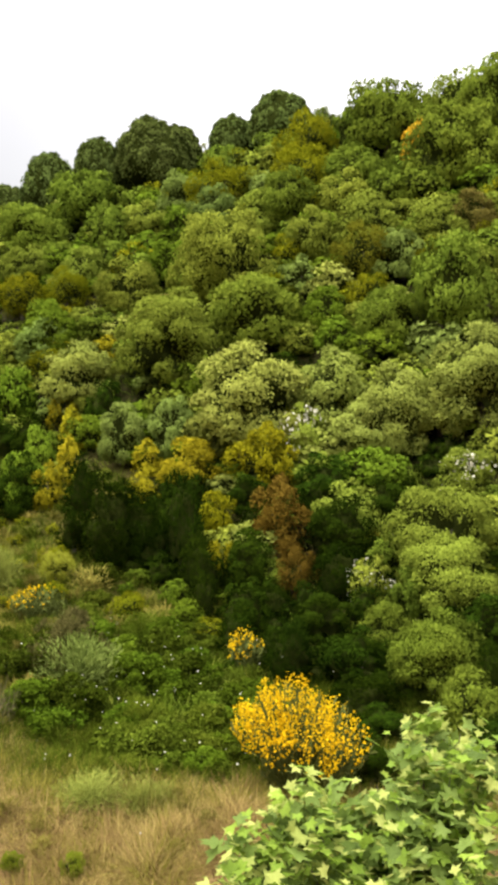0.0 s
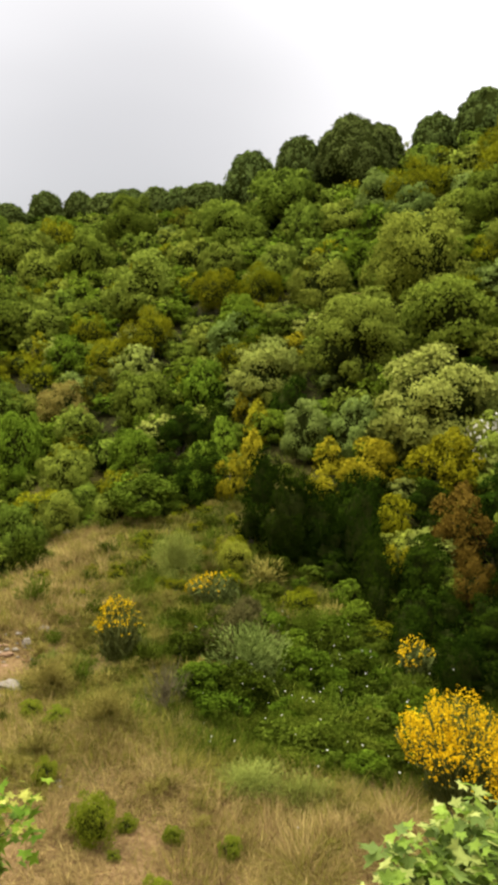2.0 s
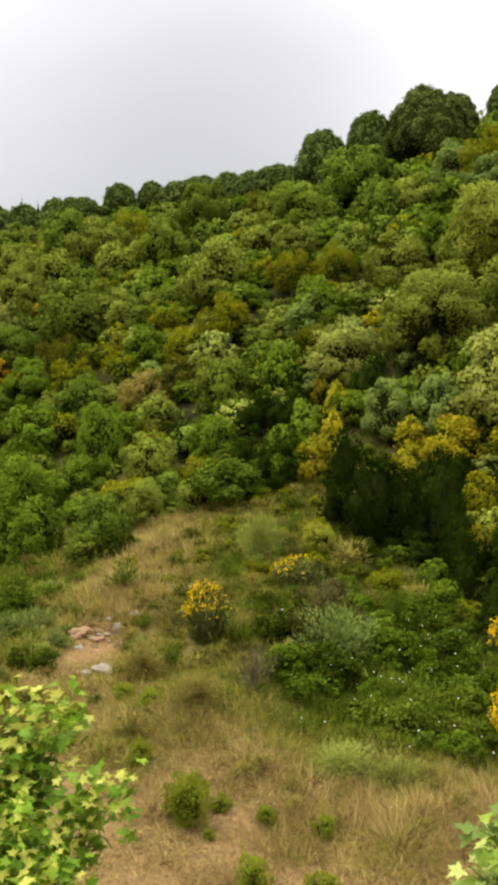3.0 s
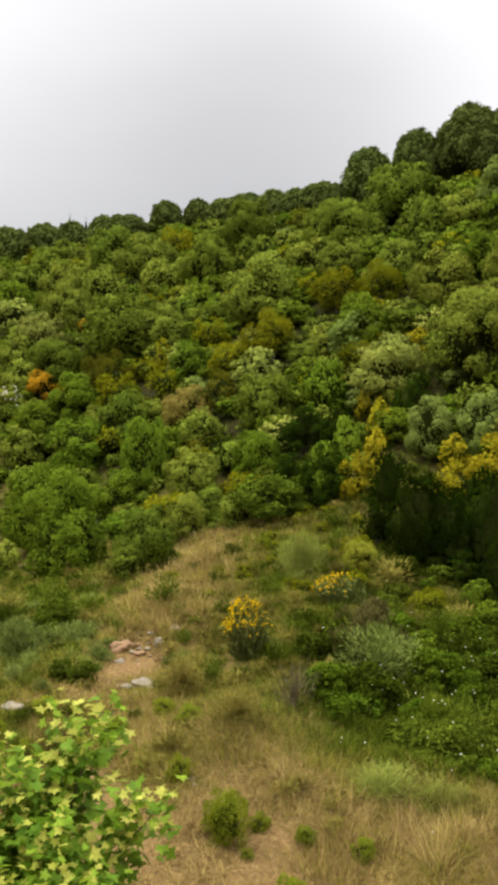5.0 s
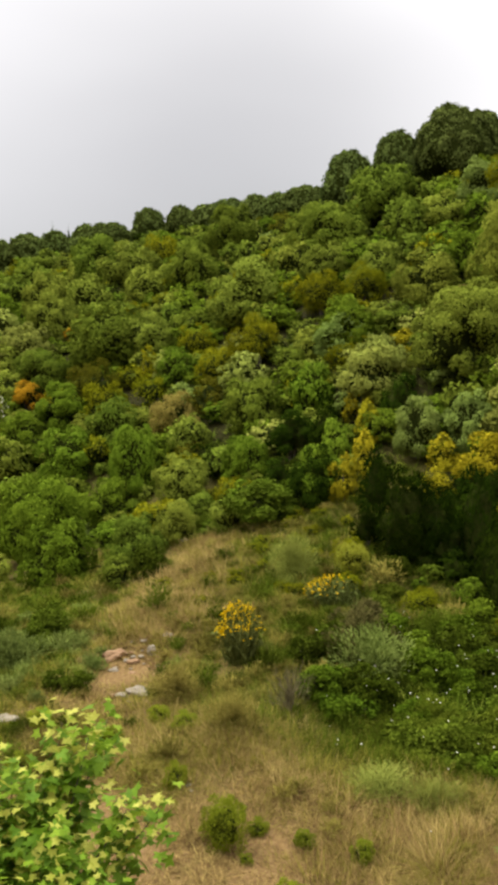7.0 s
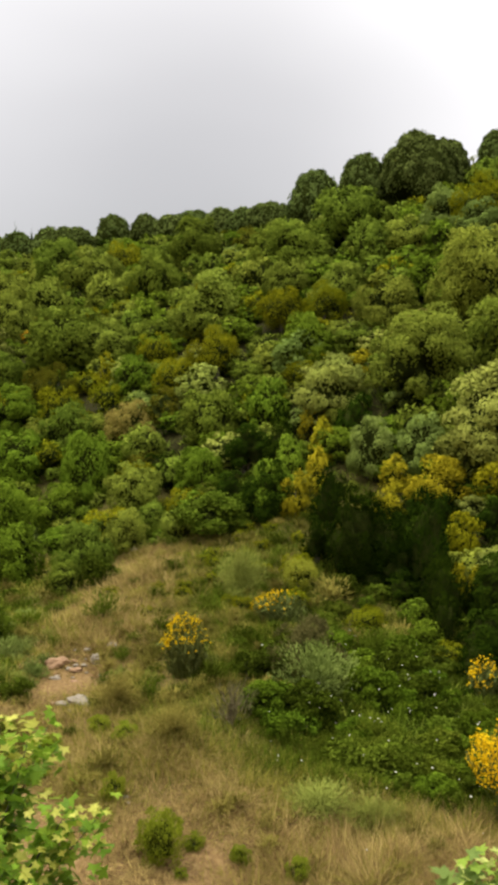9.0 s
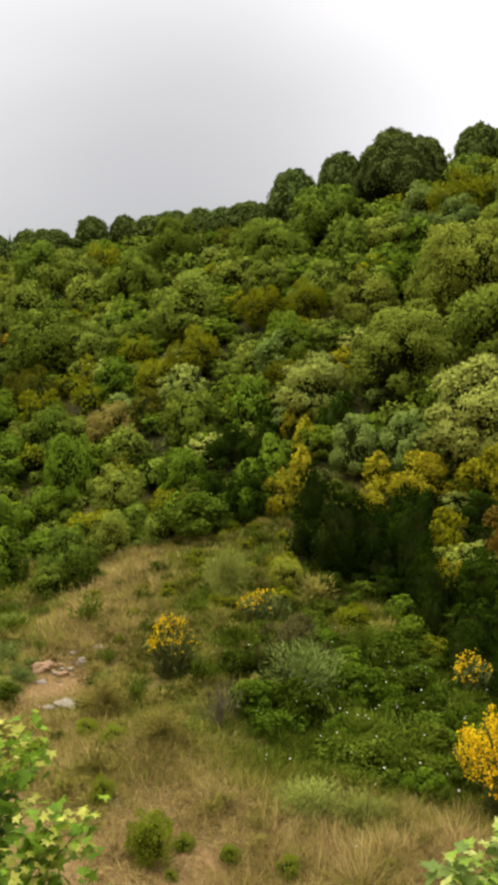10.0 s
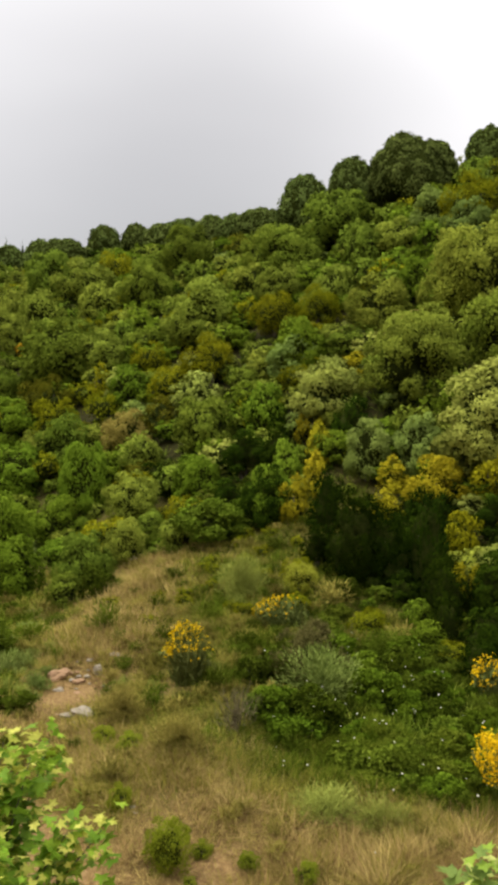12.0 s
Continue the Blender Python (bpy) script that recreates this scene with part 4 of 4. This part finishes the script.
def blades(name, label, count, draw, mats):
    """Grass: tufts of narrow bent blades, every blade one long triangle."""
    tufts = count // 22
    x, y, tall, wide, pick = draw(tufts)
    x, y, tall, wide, pick = (np.repeat(q, 22) for q in (x, y, tall, wide, pick))
    k = len(x)
    a, far = rng.uniform(0, 2 * np.pi, k), rng.exponential(0.09, k)
    x, y = x + far * np.cos(a) * 1.4, y + far * np.sin(a) * 1.4
    tall, lean = tall * rng.uniform(0.5, 1.3, k), rng.uniform(0.35, 1.75, k)
    a2 = a + rng.normal(0, 0.8, k)
    foot = np.stack([x, y, height(x, y) - 0.01], -1)
    side = np.stack([-np.sin(a2), np.cos(a2), 0 * a2], -1) * (wide * rng.uniform(0.6, 1.3, k) / 2)[:, None]
    out = np.stack([np.cos(a2), np.sin(a2), 0 * a2], -1)
    tip = foot + out * (tall * lean)[:, None] + np.array([0, 0, 1.0]) * (tall * np.maximum(1 - 0.55 * lean, 0.12))[:, None]
    v = np.stack([foot - side, foot + side, tip], 1)
    me = mesh_of(name, v.reshape(-1, 3), np.arange(3 * k).reshape(-1, 3), mats, pick, np.repeat(rng.random(k // 22 + 1), 22)[:k].repeat(3),
                 spray=unit(out * 0.35 + np.array([0, 0, 1.0])).repeat(3, 0))
    return tagged(new(name, me), label, "grass", kind="stuff")


def wild(tufts):
    """Thin grass over the knoll and its foot, longer and drier in places."""
    turn, r = rng.uniform(-0.52, 0.52, tufts * 3), 9.5 * (36 / 9.5) ** (rng.random(tufts * 3) ** 0.9)
    x, y = r * np.sin(turn), r * np.cos(turn)
    s = 0.6 * x + 0.8 * y
    keep = ((s < 23) | (bump(x, y, -3.5, 25, 6.5, 7.0) > 0.3)) & (cover(x, y) < 1.45) & (bump(x, y, -5.45, 17.7, 0.7, 1.8) < rng.uniform(0.3, 1.3, len(x)))
    x, y, r = (q[keep][:tufts] for q in (x, y, r))
    g = cover(x, y) + rng.normal(0, 0.16, len(x))
    tall = 0.07 + 0.34 * np.clip(g, 0, 1) + 0.10 * rng.random(len(x))
    pick = np.where(g > 0.78, 2, np.where(g > 0.42, 1, np.where(rng.random(len(g)) < 0.45, 3, 0)))
    return x, y, tall, 0.012 * np.maximum(1, r / 12), pick


def hay(tufts):
    seat = rng.integers(0, 60, tufts)
    sx, sy, tall = rng.normal(0.7, 1.3, 60), rng.normal(12.0, 0.75, 60), rng.uniform(0.22, 0.55, 60)
    x, y = sx[seat] + rng.normal(0, 0.10, tufts), sy[seat] + rng.normal(0, 0.10, tufts)
    return x, y, tall[seat], np.full(tufts, 0.012), np.where(rng.random(tufts) < 0.8, np.array([0, 3, 0, 1])[seat % 4], 3)


def hay_bank(tufts):
    x, y = rng.normal(-3.2, 1.1, tufts), rng.normal(14.4, 0.8, tufts)
    return x, y, rng.uniform(0.12, 0.34, tufts), np.full(tufts, 0.011), rng.choice([0, 1, 3], tufts, p=[0.5, 0.3, 0.2])


def flank(tufts):
    """Tall dry grass along the worn path and on the knoll's flank."""
    y = rng.uniform(19.0, 31.0, tufts)
    x = -5.2 - 0.10 * (y - 19) + rng.normal(0, 0.75, tufts)
    return x, y, rng.uniform(0.25, 0.55, tufts), np.full(tufts, 0.020), rng.choice([0, 1, 3], tufts, p=[0.45, 0.25, 0.30])


def understory(tufts):
    """Weeds and seedlings under the crowns of the wood, half in the shade-darkened leaf colour."""
    turn, r = rng.uniform(-0.52, 0.52, tufts * 4), 15 * (52 / 15) ** rng.random(tufts * 4)
    x, y = r * np.sin(turn), r * np.cos(turn)
    keep = cover(x, y) > 1.6
    x, y, r = (q[keep][:tufts] for q in (x, y, r))
    return x, y, rng.uniform(0.25, 0.65, len(x)), 0.030 * np.maximum(1, r / 16), rng.choice([0, 1, 2], len(x), p=[0.5, 0.3, 0.2])


GRASSES = [LEAF["straw"], LEAF["grass"], LEAF["bramble"], LEAF["litter"]]
blades("wild_grass", "thin dry and green grass over the slope", 270000, wild, GRASSES)
blades("long_hay", "long straw-coloured hay in tussocks on dry earth", 17000, hay, GRASSES)
blades("hay_bank", "straw-coloured grass on a low bank", 20000, hay_bank, GRASSES)
blades("understory", "dark green weeds under the scrub", 70000, understory, [LEAF["dark"], LEAF["oak"], LEAF["olive"]])
blades("tall_dry_grass", "tall tan grass along the worn path", 26000, flank, GRASSES)


# ---- brooms in flower ----
def broom(x, y, width, tall, stems, flowers, clusters, low=0.15, size=0.042, slope=0.0, base=0.45):
    thing = tagged(new("broom_bush"), "broom bush covered with bright yellow flowers on the slope", "shrub", "brooms in flower")
    a, r = rng.uniform(0, 2 * np.pi, stems), np.sqrt(rng.random(stems))
    tip = np.stack([np.cos(a) * r * width / 2, np.sin(a) * r * width / 2, tall * (0.98 - 0.42 * r**2) * rng.uniform(0.8, 1.02, stems)], -1)
    tip[:, 2] *= 1 - slope * (0.5 + tip[:, 0] / width)
    foot = tip * np.array([base, base, 0.0])
    mid = foot * 0.45 + tip * np.array([0.62, 0.62, 0.55])
    w = np.stack([-np.sin(a), np.cos(a), 0 * a], -1) * 0.008
    v = np.stack([foot - w, foot + w, mid + w, tip, mid - w], 1).reshape(-1, 3)
    b = np.arange(stems)[:, None] * 5
    part("stem_spray", mesh_of("stem_spray", v, np.concatenate([b + np.array([0, 1, 2, 4])]), [LEAF["broom_stem"]]), thing, "thin grey-green stems")["kind"] = "stuff"
    grow = np.repeat(np.arange(stems), 3)
    up = rng.uniform(0.05, 0.9, (len(grow), 1))
    place = foot[grow] * (1 - up) + tip[grow] * up + rng.normal(0, 0.05, (len(grow), 3))
    place[:, 2] = np.maximum(place[:, 2], 0.05)
    v2, f2 = leaf_quads(place, unit(rng.normal(size=place.shape)), 0.17, 0.035, (tip - foot)[grow])
    part("twig_spray", mesh_of("twig_spray", v2, f2, [LEAF["broom_stem"]]), thing, "grey-green twigs")["kind"] = "stuff"
    order = np.argsort(tip[:, 0] + 0.35 * width * rng.normal(size=stems))
    which = order[(min(clusters, stems) * rng.random(flowers) ** 1.5).astype(int)]
    f = low + (1 - low) * rng.random(flowers) ** 0.6
    pos = mid[which] * (1 - f)[:, None] + tip[which] * f[:, None] + rng.normal(0, 0.035, (flowers, 3))
    pos = pos[[noise.noise(Vector(q) * 3.2 + Vector((x, y, 0))) > rng.uniform(-0.55, 0.25) for q in pos]]
    v3, f3 = leaf_quads(pos, unit(rng.normal(size=(len(pos), 3)) + np.array([0, -0.5, 0.5])), size, size * 0.85)
    part("flower_mass", mesh_of("flower_mass", v3, f3, [LEAF["broom_bloom"]]), thing, "bright yellow pea flowers")["kind"] = "stuff"
    thing.matrix_basis = pose(x, y, float(height(x, y)) - 0.02)
    return thing


broom(3.13, 13.55, 2.35, 2.20, 640, 7600, 360, 0.0, 0.037, 0.36)
broom(3.05, 18.8, 0.90, 1.05, 140, 520, 80)
broom(-3.16, 17.85, 1.00, 1.40, 260, 900, 150, 0.66, 0.042, 0.0, 0.50)
broom(-1.44, 20.9, 1.35, 0.95, 260, 330, 110, 0.75, 0.04, 0.0, 0.55)


def specks(name, label, count, cx, cy, wx, wy, tall, size, mat):
    x, y = rng.normal(cx, wx, count), rng.normal(cy, wy, count)
    pos = np.stack([x, y, height(x, y) + rng.uniform(0.4, 1, count) * tall], -1)
    v, f = leaf_quads(pos, unit(rng.normal(size=(count, 3)) * 0.5 + np.array([0, -0.4, 1])), size, size)
    tagged(new(name, mesh_of(name, v, f, [mat])), label, "flowers", kind="stuff")


specks("white_flowers", "scattered small white flowers among brambles", 90, 1.0, 16.8, 1.2, 1.7, 0.75, 0.028, LEAF["bloom"])


# ---- stones on the worn path ----
def stone(x, y, long, wide, tall, mat, label):
    bm = bmesh.new()
    bmesh.ops.create_icosphere(bm, subdivisions=3, radius=0.5)
    off = Vector(rng.uniform(-50, 50, 3).tolist())
    for q in bm.verts:
        q.co *= 1 + 0.45 * noise.noise(q.co * 2.2 + off) + 0.22 * noise.noise(q.co * 5 + off) + 0.10 * noise.noise(q.co * 12 + off)
        q.co.z = max(q.co.z, -0.25)
    me = bpy.data.meshes.new("stone")
    bm.to_mesh(me)
    bm.free()
    me.materials.append(mat)
    ob = tagged(new("stone", me), label, "rock", "stones on the path")
    ob.matrix_basis = pose(x, y, float(height(x, y)) + tall * 0.15, rng.uniform(-8, 8), rng.uniform(-8, 8), rng.uniform(-30, 30)) @ Matrix.Diagonal((long * 0.85, wide * 0.85, tall * 0.75, 1))


PALE, OCHRE = "pale limestone half sunk in dry earth", "ochre sandstone block on the worn path"
stone(-6.03, 18.45, 0.60, 0.35, 0.34, ORANGE_STONE, OCHRE)
stone(-4.94, 16.55, 0.62, 0.40, 0.22, STONE, PALE)
stone(-5.28, 16.45, 0.34, 0.26, 0.16, STONE, PALE)
stone(-5.26, 18.60, 0.26, 0.25, 0.34, STONE, PALE)
stone(-5.90, 17.84, 0.26, 0.20, 0.14, STONE, PALE)
stone(-5.75, 17.47, 0.24, 0.18, 0.14, STONE, PALE)
stone(-5.57, 18.21, 0.30, 0.20, 0.14, ORANGE_STONE, OCHRE)
stone(-5.45, 17.73, 0.22, 0.18, 0.12, ORANGE_STONE, OCHRE)
stone(-5.10, 19.50, 0.36, 0.24, 0.16, STONE, PALE)
stone(-7.00, 14.97, 0.60, 0.36, 0.20, STONE, PALE)
stone(-3.14, 12.92, 0.14, 0.10, 0.08, STONE, PALE)
stone(-3.05, 12.78, 0.10, 0.09, 0.06, STONE, PALE)
stone(-1.98, 15.91, 0.30, 0.22, 0.16, ORANGE_STONE, OCHRE)
stone(-7.45, 31.30, 0.50, 0.36, 0.30, STONE, PALE)
for i in range(26):
    along = rng.random()
    size = float(rng.uniform(0.05, 0.14))
    ochre = rng.random() < 0.4
    stone(-5.95 + 0.85 * along + float(rng.normal(0, 0.22)), 19.2 - 2.9 * along + float(rng.normal(0, 0.25)), size * 1.4, size, size * 0.8,
          ORANGE_STONE if ochre else STONE, OCHRE if ochre else PALE)

# ---- two young plane trees close below the camera ----
LEFT_TIPS = [
    (-2.37, 5.99, 3.79), (-2.09, 6.17, 3.76), (-2.66, 5.59, 3.68), (-2.40, 5.76, 3.49), (-2.47, 5.53, 3.38),
    (-2.11, 5.83, 3.77), (-2.30, 5.91, 3.53), (-1.55, 5.57, 3.40), (-1.75, 5.55, 3.42), (-2.57, 5.47, 3.23),
    (-2.14, 5.28, 3.36), (-2.26, 5.22, 3.16), (-2.08, 5.32, 3.12), (-1.91, 4.98, 3.18), (-1.83, 5.16, 2.99),
    (-2.43, 5.07, 3.11), (-2.97, 5.53, 3.64), (-3.05, 5.52, 3.32), (-2.74, 5.09, 3.25), (-2.57, 4.90, 3.08),
    (-2.18, 5.14, 2.98), (-2.54, 5.49, 3.57)]
RIGHT_TIPS = [
    (2.33, 6.03, 3.83), (2.55, 5.98, 3.66), (2.59, 5.61, 3.68), (2.15, 5.97, 3.64), (2.16, 5.77, 3.53),
    (2.31, 5.56, 3.59), (2.56, 5.66, 3.36), (1.81, 5.63, 3.50), (1.91, 5.52, 3.43), (2.18, 5.63, 3.30),
    (1.34, 5.64, 3.53), (1.21, 5.76, 3.43), (1.54, 5.74, 3.37), (1.33, 5.40, 3.39), (1.06, 5.70, 3.27),
    (0.83, 5.50, 3.23), (0.67, 5.23, 3.19), (1.06, 5.55, 3.12), (1.23, 5.30, 3.24), (1.47, 5.37, 3.26),
    (1.73, 5.57, 3.21), (1.82, 5.22, 3.31), (2.08, 5.33, 3.19), (2.33, 5.42, 3.25), (2.41, 5.15, 3.32),
    (0.92, 5.40, 3.05), (1.42, 5.18, 3.12), (1.70, 5.05, 3.16), (2.06, 5.22, 3.00), (2.25, 4.96, 3.15)]


def leaf_shape(cup, curl):
    """A five-lobed plane leaf, its foot at the origin and its tip along +y, about 2 wide."""
    rim = [(-168, 0.20), (-130, 0.50), (-112, 0.88), (-104, 0.70), (-98, 0.72), (-84, 0.50), (-70, 0.72), (-62, 0.70), (-52, 1.10), (-44, 0.80), (-38, 0.84), (-26, 0.56), (-16, 0.86), (-9, 0.84), (0, 1.30)]
    rim = rim + [(-a, r) for a, r in rim[-2::-1]]
    v = [(0, 0.1, 0)]
    for a, r in rim:
        x, y = r * math.sin(radians(a)), r * math.cos(radians(a)) + 0.25
        v.append((x, y, cup * abs(x) ** 1.5 - curl * max(y, 0) ** 2))
    f = [(0, i + 1, i) for i in range(1, len(rim))]
    return v, f


def plane_tree(x, y, crown, tips, per, mat_a, mat_b, mat_in, grown, label):
    """A young plane: a trunk, a limb to every shoot's tip, and leaves in turn round each shoot."""
    thing = tagged(new("plane_tree"), label, "tree", "young plane trees")
    thing.matrix_basis = pose(x, y, float(height(x, y)) - 0.05)
    top = Vector((x, y, crown))
    inv = thing.matrix_basis.inverted()
    v, f = tube([(0, 0, 0), (0.03, 0.02, crown * 0.5), (0, 0, crown + 0.3)], [0.085, 0.07, 0.03], 9)
    part("trunk", mesh_of("trunk", v, f, [BARK]), thing, "smooth grey-brown trunk")
    shapes = []
    for mat in (mat_a, mat_b):
        for cup, curl in ((0.18, 0.10), (-0.12, 0.18), (0.05, 0.28)):
            lv, lf = leaf_shape(cup, curl)
            shapes.append(mesh_of("leaf", lv, lf, [mat]))
    inner, outer = [], []
    for tip in tips:
        tip = Vector(tip)
        root = top + Vector((0, 0, -0.5 - 0.4 * random.random()))
        bend = root.lerp(tip, 0.6) + Vector((0, 0, -0.18))
        path = [root.lerp(bend, q).lerp(bend.lerp(tip, q), q) for q in np.linspace(0, 1, 9)]
        v, f = tube([inv @ q for q in path], np.linspace(0.014, 0.003, 9), 5)
        limb = part("limb", mesh_of("limb", v, f, [BARK]), thing)
        for i in range(per):
            q = 1 - 0.62 * (i / per) ** 0.9
            at = root.lerp(bend, q).lerp(bend.lerp(tip, q), q)
            a = i * 2.4 + random.random() * 0.8
            age = 0.68 + 0.32 * min(1, i / 4)
            out_way = Vector((math.cos(a), math.sin(a), 0.35 + 0.5 * (1 - age)))
            at = at + out_way * (0.03 + 0.09 * age * random.random())
            size = 0.056 * grown * age * random.uniform(0.8, 1.2)
            droop = random.uniform(-15, 40)
            m = Matrix.Translation(at) @ Matrix.Rotation(a - math.pi / 2, 4, "Z") @ Matrix.Rotation(radians(-droop), 4, "X") @ Matrix.Rotation(radians(random.uniform(-35, 35)), 4, "Y")
            leaf = new("leaf", shapes[(3 if random.random() < (0.75 if i < 4 else 0.3) else 0) + random.randrange(3)])
            leaf.parent = limb
            leaf.matrix_basis = inv @ m @ Matrix.Diagonal((size, size, size, 1))
        # inner leaves, in the colour darkened for the crown's own shade
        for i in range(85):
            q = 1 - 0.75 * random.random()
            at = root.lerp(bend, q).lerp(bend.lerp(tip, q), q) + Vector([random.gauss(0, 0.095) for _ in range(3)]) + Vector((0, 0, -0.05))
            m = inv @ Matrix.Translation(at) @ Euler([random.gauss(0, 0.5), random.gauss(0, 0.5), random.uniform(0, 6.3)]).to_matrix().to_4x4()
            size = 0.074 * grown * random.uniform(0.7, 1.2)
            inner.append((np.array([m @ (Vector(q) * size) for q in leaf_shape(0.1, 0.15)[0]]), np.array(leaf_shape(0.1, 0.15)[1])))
        # outer leaves, half in the paler colour that also paints highlights
        for i in range(62):
            q = 1 - 0.5 * random.random() ** 1.3
            at = root.lerp(bend, q).lerp(bend.lerp(tip, q), q) + Vector([random.gauss(0, 0.085) for _ in range(3)]) + Vector((0, 0, 0.04))
            m = inv @ Matrix.Translation(at) @ Euler([random.gauss(0.2, 0.45), random.gauss(0, 0.45), random.uniform(0, 6.3)]).to_matrix().to_4x4()
            size = 0.054 * grown * random.uniform(0.6, 1.2)
            outer.append((np.array([m @ (Vector(q) * size) for q in leaf_shape(0.1, 0.15)[0]]), np.array(leaf_shape(0.1, 0.15)[1])))
    v, f = joined(outer)
    part("outer_foliage", mesh_of("outer_foliage", v, f, [mat_a, mat_b], (rng.random(len(outer)) < 0.5).astype(int).repeat(len(outer[0][1]))), thing, "bright young leaves of the shoots, paler ones doubling as highlights")["kind"] = "stuff"
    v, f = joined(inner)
    part("inner_foliage", mesh_of("inner_foliage", v, f, [mat_in]), thing, "inner leaves in a darker green that stands in for shade")["kind"] = "stuff"
    return thing


plane_tree(-2.75, 5.75, 2.75, LEFT_TIPS, 15, LEAF["plane"], LEAF["plane_yellow"], LEAF["plane_shaded"], 1.0, "young plane tree with fresh yellow-green leaves")
plane_tree(2.05, 5.75, 2.70, RIGHT_TIPS, 12, LEAF["plane_lime"], LEAF["plane_pale"], LEAF["plane_lightly_shaded"], 1.25, "young plane tree with pale lime-green leaves")
